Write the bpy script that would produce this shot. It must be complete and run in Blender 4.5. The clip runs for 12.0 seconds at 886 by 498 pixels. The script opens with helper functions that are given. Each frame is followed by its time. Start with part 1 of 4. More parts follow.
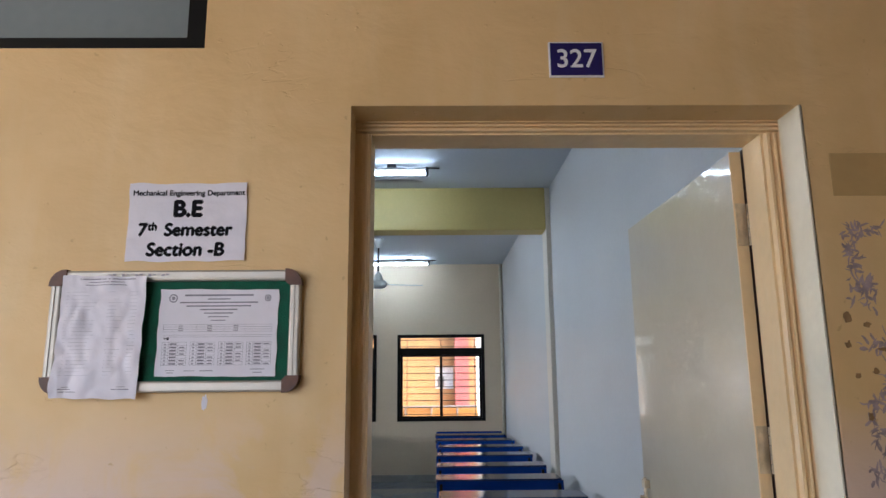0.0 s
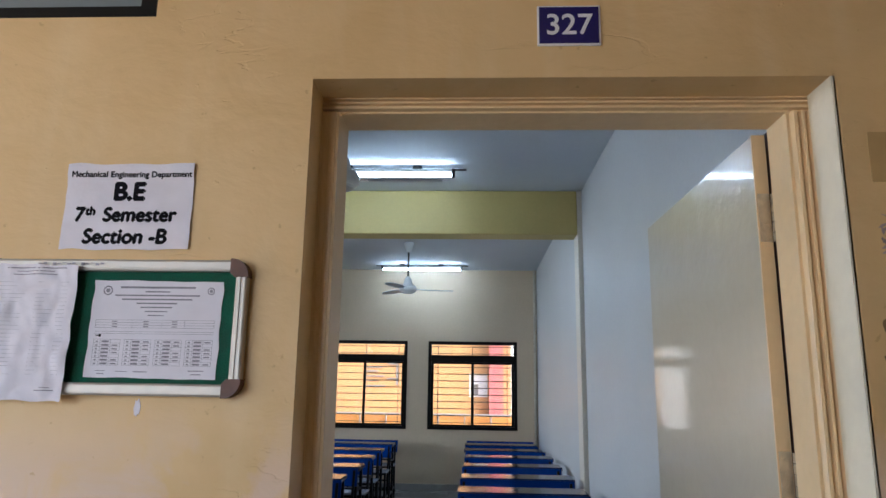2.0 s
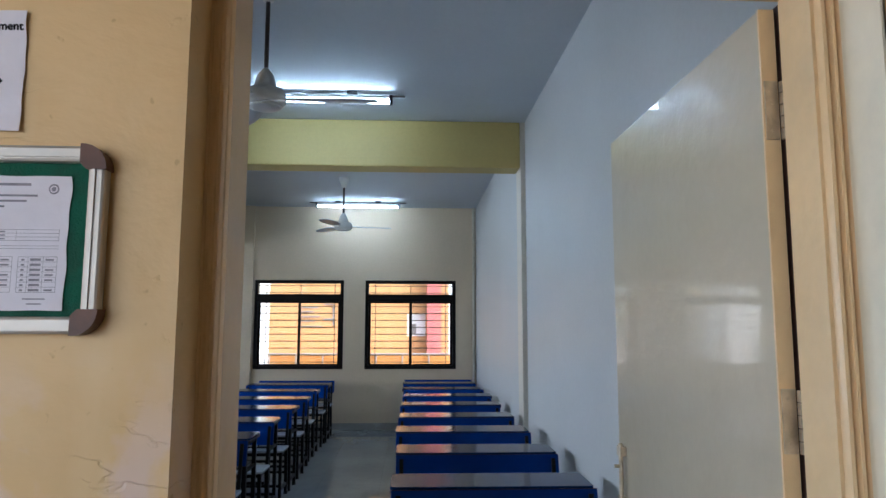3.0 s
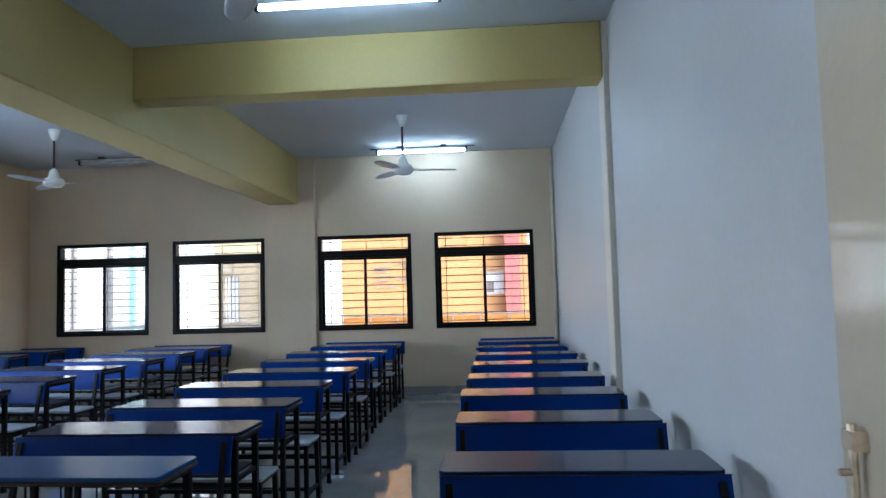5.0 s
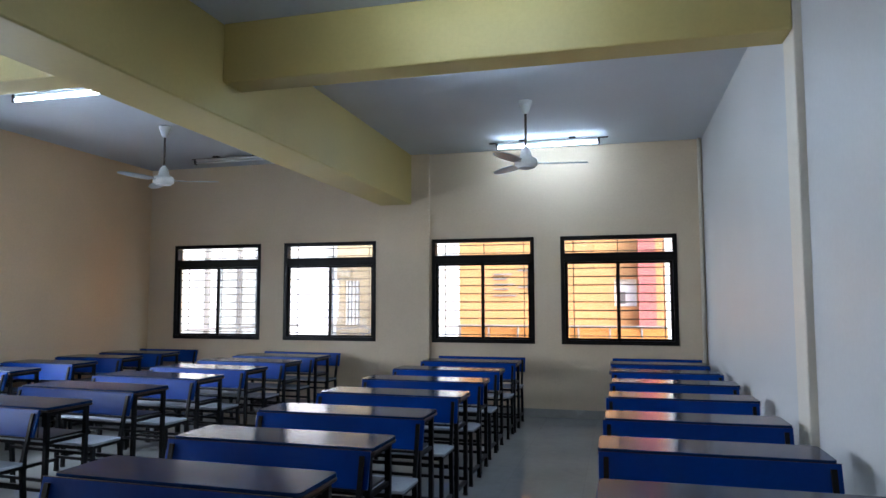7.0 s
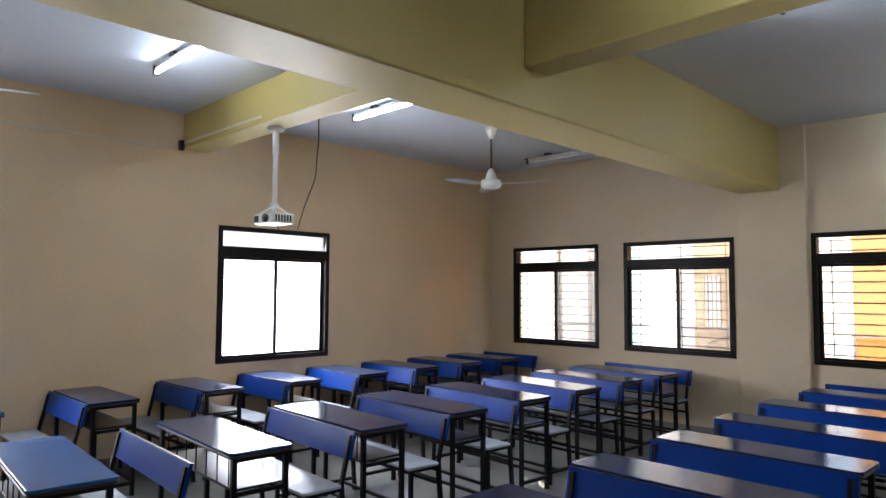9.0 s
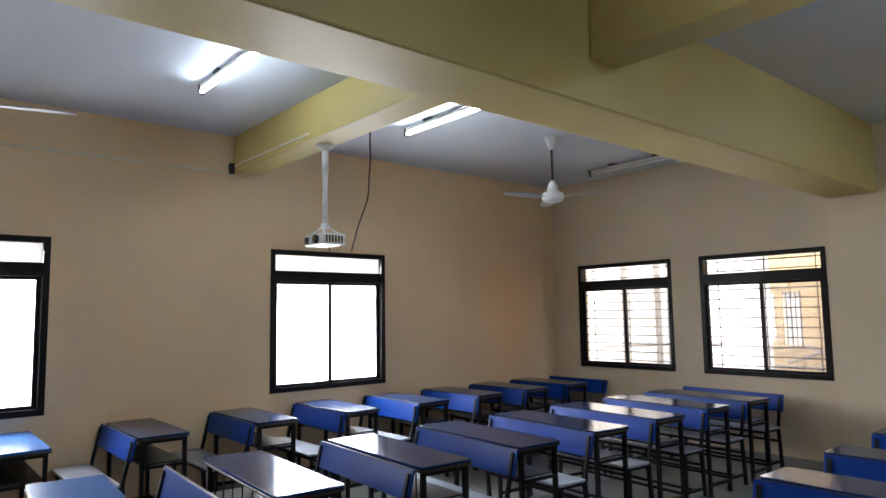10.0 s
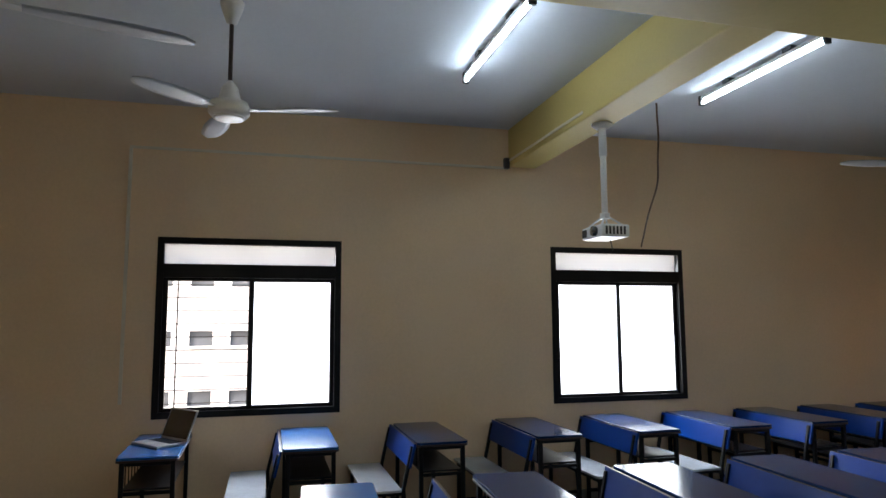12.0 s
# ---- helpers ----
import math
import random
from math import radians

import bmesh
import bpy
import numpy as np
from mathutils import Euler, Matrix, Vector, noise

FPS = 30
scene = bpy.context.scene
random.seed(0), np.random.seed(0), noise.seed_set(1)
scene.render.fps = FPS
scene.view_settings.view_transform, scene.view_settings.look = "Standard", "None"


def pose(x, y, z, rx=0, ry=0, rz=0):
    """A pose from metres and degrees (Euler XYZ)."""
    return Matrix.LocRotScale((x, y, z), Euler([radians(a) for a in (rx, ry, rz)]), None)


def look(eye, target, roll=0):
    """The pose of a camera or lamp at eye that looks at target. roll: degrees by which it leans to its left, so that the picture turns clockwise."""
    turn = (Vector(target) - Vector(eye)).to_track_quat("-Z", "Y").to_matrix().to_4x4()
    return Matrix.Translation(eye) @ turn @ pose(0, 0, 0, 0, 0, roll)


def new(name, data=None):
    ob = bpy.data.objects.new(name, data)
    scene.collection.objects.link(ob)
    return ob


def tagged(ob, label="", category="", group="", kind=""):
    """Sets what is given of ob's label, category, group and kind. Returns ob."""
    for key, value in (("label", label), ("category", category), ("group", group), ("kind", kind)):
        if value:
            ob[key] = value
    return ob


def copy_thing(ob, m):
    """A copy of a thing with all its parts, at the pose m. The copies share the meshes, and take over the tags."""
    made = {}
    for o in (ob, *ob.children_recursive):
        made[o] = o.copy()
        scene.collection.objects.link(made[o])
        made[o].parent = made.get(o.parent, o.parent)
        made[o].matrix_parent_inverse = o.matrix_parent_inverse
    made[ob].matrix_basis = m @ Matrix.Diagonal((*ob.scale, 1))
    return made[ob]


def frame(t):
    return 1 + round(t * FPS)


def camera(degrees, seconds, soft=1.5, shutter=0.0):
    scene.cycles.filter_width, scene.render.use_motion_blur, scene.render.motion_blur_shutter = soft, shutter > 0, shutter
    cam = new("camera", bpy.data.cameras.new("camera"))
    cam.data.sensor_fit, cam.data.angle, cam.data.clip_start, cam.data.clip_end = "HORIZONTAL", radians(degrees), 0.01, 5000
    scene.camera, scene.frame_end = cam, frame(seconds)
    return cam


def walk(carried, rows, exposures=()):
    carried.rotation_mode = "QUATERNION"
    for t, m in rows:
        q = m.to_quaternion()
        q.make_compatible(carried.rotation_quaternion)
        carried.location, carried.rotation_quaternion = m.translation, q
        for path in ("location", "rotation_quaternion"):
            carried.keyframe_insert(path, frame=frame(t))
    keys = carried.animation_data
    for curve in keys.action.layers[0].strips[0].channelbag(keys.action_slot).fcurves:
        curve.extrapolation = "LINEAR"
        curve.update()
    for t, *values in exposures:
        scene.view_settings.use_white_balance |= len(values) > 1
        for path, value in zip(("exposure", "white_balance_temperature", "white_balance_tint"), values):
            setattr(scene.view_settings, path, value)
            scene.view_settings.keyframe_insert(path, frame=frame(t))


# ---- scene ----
cam = camera(67.1, 12.0)

PATH = [
    (0, (0.168, -1.305, 1.552), (0.198, 0.658, 1.935), -0.5),
    (0.5, (0.18, -1.291, 1.552), (0.198, 0.671, 1.939), -0.4),
    (1, (0.213, -1.253, 1.552), (0.21, 0.707, 1.949), -0.4),
    (1.5, (0.274, -1.208, 1.559), (0.167, 0.74, 1.999), 0.9),
    (2, (0.3, -1.136, 1.555), (0.207, 0.821, 1.959), 0.9),
    (2.5, (0.281, -0.998, 1.551), (0.294, 0.968, 1.92), 1.4),
    (3, (0.29, -0.847, 1.541), (0.385, 1.137, 1.774), 0.1),
    (3.2, (0.316, -0.776, 1.533), (0.385, 1.213, 1.735), 0.0),
    (4.8, (0.444, 0.038, 1.415), (0.426, 2.036, 1.514), -1.2),
    (5, (0.416, 0.093, 1.41), (0.267, 2.084, 1.539), -1.6),
    (5.5, (0.403, 0.275, 1.408), (0.152, 2.252, 1.576), 0.4),
    (6, (0.364, 0.484, 1.395), (0.099, 2.464, 1.501), 0.8),
    (6.5, (0.343, 0.711, 1.416), (-0.046, 2.667, 1.565), -0.6),
    (6.7, (0.319, 0.834, 1.425), (-0.116, 2.78, 1.58), -0.5),
    (8.3, (0.163, 1.605, 1.617), (-0.851, 3.327, 1.693), -0.3),
    (8.5, (0.095, 1.679, 1.616), (-1.033, 3.329, 1.689), -0.7),
    (9, (0.058, 1.928, 1.642), (-1.347, 3.346, 1.767), 0.3),
    (9.5, (-0.038, 2.06, 1.659), (-1.477, 3.442, 1.795), 0.2),
    (10, (-0.232, 2.192, 1.63), (-1.751, 3.479, 1.825), -0.9),
    (10.5, (-0.352, 2.28, 1.636), (-1.995, 3.411, 1.785), -1.1),
    (11, (-0.441, 2.445, 1.614), (-2.238, 3.302, 1.811), 0.3),
    (11.5, (-0.586, 2.545, 1.626), (-2.436, 3.294, 1.753), 0.3),
    (12, (-0.739, 2.63, 1.622), (-2.66, 3.144, 1.839), -0.3),
]
walk(cam, [(t, look(eye, target, roll)) for t, eye, target, roll in PATH],
     [(0.0, 3.0, 5700, 12), (3.0, 2.96, 5400, 9), (5.0, 3.08, 5250, 8), (6.5, 3.08, 5400, 10), (8.5, 3.3, 6350, 17), (10.5, 3.0, 6450, 14), (12.0, 2.45, 6400, 12)])

# ---- world, sun and large lights ----
world = bpy.data.worlds.new("overcast_sky")
scene.world = world
world.use_nodes = True
wn = world.node_tree
sky = wn.nodes.new("ShaderNodeTexSky")
sky.sky_type = "NISHITA"
sky.sun_disc = False
sky.sun_elevation = radians(38)
sky.sun_rotation = radians(129)
sky.dust_density = 4.0
wn.links.new(sky.outputs[0], wn.nodes["Background"].inputs[0])
wn.nodes["Background"].inputs[1].default_value = 0.12

sun = new("sun", bpy.data.lights.new("sun", "SUN"))
sun.data.energy = 0.3
sun.data.angle = radians(12)
sun.data.color = (1.0, 0.95, 0.88)
sun.matrix_world = look((0, 0, 30), (-16, 13, 14))


def daylight(name, eye, target, width, height, watts, color):
    lamp = new(name, bpy.data.lights.new(name, "AREA"))
    lamp.data.shape = "RECTANGLE"
    lamp.data.size, lamp.data.size_y, lamp.data.energy, lamp.data.color = width, height, watts, color
    lamp.matrix_world = look(eye, target)
    return lamp


# ---- room numbers ----
XL, XR, XF = -6.48, 1.32, 1.30     # left wall, right wall by the door, right wall past the column
YF, T = 9.545, 0.20                # window wall, thickness of the door wall
CZ = 3.41                          # ceiling
BY0, BY1, BZ = 5.06, 5.30, 2.98    # east cross beam
WY0, WY1, BZW = 4.80, 5.07, 3.05   # west cross beam
LX0, LX1, LZ = -2.81, -2.37, 2.735  # long beam
WZ0, WZ1 = 0.905, 2.262            # far windows
VZ0, VZ1 = 0.875, 2.315            # left windows
FAR_WINDOWS = [(-6.04, -4.63), (-4.265, -2.888), (-2.10, -0.745), (-0.412, 0.985)]
LEFT_WINDOWS = [(1.795, 3.262), (5.205, 6.605)]


# ---- materials ----
def shader(name):
    m = bpy.data.materials.new(name)
    m.use_nodes = True
    return m, m.node_tree, m.node_tree.nodes["Principled BSDF"]


def painted(name, color, rough=0.6, vary=0.12, scale=2.0, bump=0.0, bump_scale=60.0, metal=0.0, coat=0.0, fine=40.0, dark=None, random_per=0.0, spec=0.5):
    """Paint or plastic with blotches at two sizes and fine relief."""
    m, tree, b = shader(name)
    coord = tree.nodes.new("ShaderNodeTexCoord")
    big = tree.nodes.new("ShaderNodeTexNoise")
    big.inputs["Scale"].default_value, big.inputs["Detail"].default_value = scale, 5
    small = tree.nodes.new("ShaderNodeTexNoise")
    small.inputs["Scale"].default_value, small.inputs["Detail"].default_value = fine, 3
    tree.links.new(coord.outputs["Object"], big.inputs["Vector"])
    tree.links.new(coord.outputs["Object"], small.inputs["Vector"])
    add = tree.nodes.new("ShaderNodeMath")
    add.operation = "MULTIPLY_ADD"
    add.inputs[1].default_value = 0.35
    tree.links.new(small.outputs["Fac"], add.inputs[0])
    tree.links.new(big.outputs["Fac"], add.inputs[2])
    ramp = tree.nodes.new("ShaderNodeValToRGB")
    low = dark or tuple(c * (1 - vary) for c in color)
    high = tuple(min(1, c * (1 + vary * 0.5)) for c in color)
    ramp.color_ramp.elements[0].position, ramp.color_ramp.elements[0].color = 0.5, (*low, 1)
    ramp.color_ramp.elements[1].position, ramp.color_ramp.elements[1].color = 0.85, (*high, 1)
    tree.links.new(add.outputs[0], ramp.inputs[0])
    out = ramp.outputs[0]
    if random_per:
        info = tree.nodes.new("ShaderNodeObjectInfo")
        hsv = tree.nodes.new("ShaderNodeHueSaturation")
        ran = tree.nodes.new("ShaderNodeMapRange")
        ran.inputs[3].default_value, ran.inputs[4].default_value = 1 - random_per, 1 + random_per
        tree.links.new(info.outputs["Random"], ran.inputs[0])
        tree.links.new(ran.outputs[0], hsv.inputs["Value"])
        tree.links.new(out, hsv.inputs["Color"])
        out = hsv.outputs[0]
    tree.links.new(out, b.inputs["Base Color"])
    rr = tree.nodes.new("ShaderNodeMapRange")
    rr.inputs[3].default_value, rr.inputs[4].default_value = max(0.02, rough * 0.8), min(1, rough * 1.25)
    tree.links.new(big.outputs["Fac"], rr.inputs[0])
    tree.links.new(rr.outputs[0], b.inputs["Roughness"])
    b.inputs["Metallic"].default_value = metal
    b.inputs["Coat Weight"].default_value = coat
    b.inputs["Coat Roughness"].default_value = 0.12
    b.inputs["Specular IOR Level"].default_value = spec
    if bump:
        rel = tree.nodes.new("ShaderNodeTexNoise")
        rel.inputs["Scale"].default_value, rel.inputs["Detail"].default_value = bump_scale, 4
        tree.links.new(coord.outputs["Object"], rel.inputs["Vector"])
        bp = tree.nodes.new("ShaderNodeBump")
        bp.inputs["Strength"].default_value, bp.inputs["Distance"].default_value = bump, 0.01
        tree.links.new(rel.outputs["Fac"], bp.inputs["Height"])
        tree.links.new(bp.outputs[0], b.inputs["Normal"])
    return m


def glowing(name, color, strength):
    m, tree, b = shader(name)
    b.inputs["Base Color"].default_value = (0.8, 0.8, 0.8, 1)
    b.inputs["Emission Color"].default_value = (*color, 1)
    b.inputs["Emission Strength"].default_value = strength
    return m


def clear_glass(name, tint, gloss=0.08, veil=0.0):
    """A thin pane: clear, with a little gloss and, where it is frosted, a white veil that scatters light."""
    m, tree, b = shader(name)
    tree.nodes.remove(b)
    outp = tree.nodes["Material Output"]
    tr = tree.nodes.new("ShaderNodeBsdfTransparent")
    tr.inputs[0].default_value = (*tint, 1)
    gl = tree.nodes.new("ShaderNodeBsdfGlossy")
    gl.inputs["Roughness"].default_value = 0.03
    mix = tree.nodes.new("ShaderNodeMixShader")
    mix.inputs[0].default_value = gloss
    last = tr.outputs[0]
    if veil:
        tl = tree.nodes.new("ShaderNodeBsdfTranslucent")
        tl.inputs[0].default_value = (0.85, 0.87, 0.88, 1)
        mv = tree.nodes.new("ShaderNodeMixShader")
        mv.inputs[0].default_value = veil
        tree.links.new(last, mv.inputs[1])
        tree.links.new(tl.outputs[0], mv.inputs[2])
        last = mv.outputs[0]
    tree.links.new(last, mix.inputs[1])
    tree.links.new(gl.outputs[0], mix.inputs[2])
    tree.links.new(mix.outputs[0], outp.inputs["Surface"])
    return m


def plaster_corridor():
    """Yellow ochre wall paint, patched and scuffed, with grey-lilac bare plaster low down and trowel relief."""
    m, tree, b = shader("ochre_wall_paint")
    L = tree.links
    coord = tree.nodes.new("ShaderNodeTexCoord")

    def tex(scale, detail=5, dist=0.0, rough=0.55, stretch=None):
        n = tree.nodes.new("ShaderNodeTexNoise")
        n.inputs["Scale"].default_value, n.inputs["Detail"].default_value = scale, detail
        n.inputs["Distortion"].default_value, n.inputs["Roughness"].default_value = dist, rough
        if stretch:
            mp = tree.nodes.new("ShaderNodeMapping")
            mp.inputs["Scale"].default_value = stretch
            L.new(coord.outputs["Object"], mp.inputs[0])
            L.new(mp.outputs[0], n.inputs["Vector"])
        else:
            L.new(coord.outputs["Object"], n.inputs["Vector"])
        return n

    def ramp(src, p0, c0, p1, c1):
        r = tree.nodes.new("ShaderNodeValToRGB")
        r.color_ramp.elements[0].position, r.color_ramp.elements[0].color = p0, (*c0, 1)
        r.color_ramp.elements[1].position, r.color_ramp.elements[1].color = p1, (*c1, 1)
        L.new(src, r.inputs[0])
        return r.outputs[0]

    def mixed(fac, a, c):
        mx = tree.nodes.new("ShaderNodeMix")
        mx.data_type = "RGBA"
        L.new(fac, mx.inputs[0])
        L.new(a, mx.inputs[6])
        if isinstance(c, tuple):
            mx.inputs[7].default_value = (*c, 1)
        else:
            L.new(c, mx.inputs[7])
        return mx.outputs[2]

    base = ramp(tex(3.0, 6, 0.4).outputs["Fac"], 0.3, (0.66, 0.44, 0.19), 0.7, (0.76, 0.53, 0.26))
    streak = ramp(tex(4.0, 4, 0.2, 0.5, (2.0, 1.0, 0.35)).outputs["Fac"], 0.52, (0, 0, 0), 0.75, (0.5, 0.5, 0.5))
    col = mixed(streak, base, (0.76, 0.58, 0.33))
    # bare, chalky plaster shows through towards the skirting, where the paint has worn
    sep = tree.nodes.new("ShaderNodeSeparateXYZ")
    L.new(coord.outputs["Object"], sep.inputs[0])
    low = tree.nodes.new("ShaderNodeMapRange")
    low.inputs[1].default_value, low.inputs[2].default_value = 1.52, 1.28
    L.new(sep.outputs["Z"], low.inputs[0])
    worn = tex(6.0, 5, 0.8)
    mul = tree.nodes.new("ShaderNodeMath")
    mul.operation = "MULTIPLY"
    L.new(low.outputs[0], mul.inputs[0])
    L.new(ramp(worn.outputs["Fac"], 0.40, (0, 0, 0), 0.54, (1, 1, 1)), mul.inputs[1])
    col = mixed(mul.outputs[0], col, (0.70, 0.54, 0.47))
    spots = ramp(tex(38.0, 2, 0.0).outputs["Fac"], 0.70, (0, 0, 0), 0.74, (0.6, 0.6, 0.6))
    col = mixed(spots, col, (0.50, 0.31, 0.13))
    L.new(col, b.inputs["Base Color"])
    b.inputs["Roughness"].default_value = 0.55
    relief = tex(6.0, 5, 0.3, 0.55, (1.0, 1.0, 1.5))
    crack = tex(2.6, 4, 0.5, 0.55, (1.0, 1.0, 4.0))
    edge = tree.nodes.new("ShaderNodeMath")
    edge.operation = "SUBTRACT"
    edge.inputs[1].default_value = 0.56
    L.new(crack.outputs["Fac"], edge.inputs[0])
    absn = tree.nodes.new("ShaderNodeMath")
    absn.operation = "ABSOLUTE"
    L.new(edge.outputs[0], absn.inputs[0])
    ridge = tree.nodes.new("ShaderNodeMapRange")
    ridge.inputs[1].default_value, ridge.inputs[2].default_value = 0.0, 0.012
    L.new(absn.outputs[0], ridge.inputs[0])
    keep = tree.nodes.new("ShaderNodeMath")
    keep.operation = "MAXIMUM"
    L.new(ridge.outputs[0], keep.inputs[0])
    L.new(ramp(tex(2.6, 3, 0.2).outputs["Fac"], 0.56, (1, 1, 1), 0.64, (0, 0, 0)), keep.inputs[1])
    grit = tex(26.0, 3, 0.0, 0.5)
    chips = tree.nodes.new("ShaderNodeMath")
    chips.operation = "MULTIPLY_ADD"
    chips.inputs[1].default_value = 1.0
    L.new(ramp(grit.outputs["Fac"], 0.70, (0, 0, 0), 0.80, (1, 1, 1)), chips.inputs[0])
    L.new(keep.outputs[0], chips.inputs[2])
    tot = tree.nodes.new("ShaderNodeMath")
    tot.operation = "MULTIPLY_ADD"
    tot.inputs[1].default_value = 0.26
    L.new(chips.outputs[0], tot.inputs[0])
    L.new(relief.outputs["Fac"], tot.inputs[2])
    bp = tree.nodes.new("ShaderNodeBump")
    bp.inputs["Strength"].default_value, bp.inputs["Distance"].default_value = 0.55, 0.012
    L.new(tot.outputs[0], bp.inputs["Height"])
    L.new(bp.outputs[0], b.inputs["Normal"])
    return m


def polished_floor():
    """Pale grey vitrified tiles: polished, with hairline joints every 60 cm and faint mottling."""
    m = painted("polished_tile", (0.27, 0.275, 0.262), 0.045, 0.14, 1.3, 0.0, fine=14.0, dark=(0.23, 0.235, 0.225))
    tree = m.node_tree
    b = tree.nodes["Principled BSDF"]
    src = b.inputs["Base Color"].links[0].from_socket
    coord = tree.nodes.new("ShaderNodeTexCoord")
    brick = tree.nodes.new("ShaderNodeTexBrick")
    brick.offset, brick.squash = 0.0, 1.0
    brick.inputs["Scale"].default_value = 1.0
    brick.inputs["Mortar Size"].default_value = 0.0015
    brick.inputs["Brick Width"].default_value = 0.6
    brick.inputs["Row Height"].default_value = 0.6
    brick.inputs["Color1"].default_value = (1, 1, 1, 1)
    brick.inputs["Color2"].default_value = (0.95, 0.95, 0.95, 1)
    brick.inputs["Mortar"].default_value = (0.80, 0.79, 0.78, 1)
    tree.links.new(coord.outputs["Object"], brick.inputs["Vector"])
    mx = tree.nodes.new("ShaderNodeMix")
    mx.data_type, mx.blend_type = "RGBA", "MULTIPLY"
    mx.inputs[0].default_value = 1.0
    tree.links.new(src, mx.inputs[6])
    tree.links.new(brick.outputs["Color"], mx.inputs[7])
    tree.links.new(mx.outputs[2], b.inputs["Base Color"])
    return m


M_OCHRE = plaster_corridor()
M_CREAM = painted("cream_wall_paint", (0.66, 0.53, 0.37), 0.55, 0.08, 0.8, 0.12, 30)
M_BEIGE = painted("beige_wall_paint", (0.76, 0.565, 0.355), 0.55, 0.08, 0.8, 0.12, 30)
M_WHITEWALL = painted("white_wall_paint", (0.535, 0.54, 0.535), 0.5, 0.07, 0.7, 0.12, 25)
M_BEAM = painted("yellow_cream_paint", (0.53, 0.42, 0.145), 0.5, 0.08, 1.0, 0.10, 30)
M_CEIL = painted("ceiling_whitewash", (0.58, 0.61, 0.65), 0.7, 0.06, 0.8, 0.10, 30)
M_COLUMN = painted("pale_column_paint", (0.66, 0.61, 0.52), 0.5, 0.08, 0.8, 0.12, 30)
M_FLOOR = polished_floor()
M_SKIRT = painted("skirting_tile", (0.30, 0.29, 0.27), 0.25, 0.15, 3.0)
M_FRAME = painted("door_frame_enamel", (0.80, 0.585, 0.32), 0.35, 0.08, 3.0, 0.15, 40)
M_DOOR = painted("cream_door_enamel", (0.55, 0.48, 0.355), 0.30, 0.06, 1.5, 0.5, 9.0, coat=0.6)
M_DOOR.node_tree.nodes["Principled BSDF"].inputs["Coat Roughness"].default_value = 0.05
M_LITREVEAL = painted("lit_cream_reveal_paint", (0.80, 0.74, 0.58), 0.5, 0.08, 3.0, 0.15, 30)
M_ALU = painted("dark_bronze_aluminium", (0.004, 0.003, 0.003), 0.4, 0.2, 5.0, spec=0.25)
M_GRILLE = painted("black_iron_paint", (0.008, 0.007, 0.007), 0.5, 0.2, 8.0)
M_CLEAR = clear_glass("clear_pane", (0.93, 0.95, 0.94))
M_TINT = clear_glass("dusty_pane", (0.74, 0.76, 0.75), 0.10, 0.08)
M_FROST = clear_glass("frosted_pane", (0.75, 0.77, 0.78), 0.05, 0.75)
M_GREYGLASS = painted("grey_frosted_glass", (0.20, 0.23, 0.24), 0.30, 0.10, 4.0)
M_BLUE = painted("blue_laminate", (0.0005, 0.035, 0.232), 0.36, 0.12, 2.0, 0.02, 80, random_per=0.10, spec=0.16)
M_TOP = painted("dark_slate_laminate", (0.013, 0.034, 0.105), 0.15, 0.25, 3.0, 0.02, 40, random_per=0.12, spec=0.18)
M_BLUETOP = painted("blue_top_laminate", (0.018, 0.100, 0.30), 0.22, 0.03, 1.2, 0.02, 60, spec=0.3)
M_EDGE = painted("brown_edge_band", (0.030, 0.012, 0.009), 0.4, 0.2, 6.0)
M_SEAT = painted("grey_seat_laminate", (0.42, 0.46, 0.52), 0.2, 0.15, 3.0, 0.02, 70, random_per=0.10)
M_SHELF = painted("black_shelf_board", (0.010, 0.009, 0.010), 0.35, 0.2, 4.0, spec=0.4)
M_STEEL = painted("black_tube_paint", (0.0022, 0.0022, 0.003), 0.5, 0.25, 9.0, spec=0.22)
M_RUBBER = painted("rubber_foot", (0.01, 0.01, 0.01), 0.8, 0.2, 9.0)
M_FAN = painted("white_fan_enamel", (0.74, 0.74, 0.72), 0.3, 0.08, 4.0)
M_BLADE = painted("grey_fan_blade", (0.42, 0.44, 0.47), 0.35, 0.12, 4.0)
M_ROD = painted("brown_fan_rod", (0.05, 0.035, 0.03), 0.4, 0.2, 6.0)
M_TUBE = glowing("lit_fluorescent_tube", (0.73, 0.89, 1.0), 6.0)
M_TUBEOFF = painted("unlit_tube", (0.75, 0.76, 0.75), 0.25, 0.05, 5.0)
M_BATTEN = painted("batten_enamel", (0.62, 0.62, 0.60), 0.4, 0.1, 5.0)
M_BLACK = painted("black_plastic", (0.018, 0.018, 0.02), 0.4, 0.2, 8.0)
M_PLASTIC = painted("white_plastic", (0.74, 0.74, 0.73), 0.35, 0.06, 6.0)
M_GLASSLENS = painted("lens_glass", (0.01, 0.01, 0.015), 0.05, 0.1, 8.0, coat=1.0)
M_BRASS = painted("hinge_steel", (0.62, 0.53, 0.40), 0.32, 0.3, 30.0, metal=0.7)
M_ALUTRIM = painted("silver_aluminium", (0.46, 0.42, 0.37), 0.45, 0.12, 8.0, metal=0.6)
M_CORNER = painted("brown_corner_cap", (0.12, 0.052, 0.032), 0.45, 0.25, 20.0, spec=0.35)
M_FELT = painted("green_felt", (0.005, 0.085, 0.045), 0.9, 0.2, 40.0, 0.3, 300)
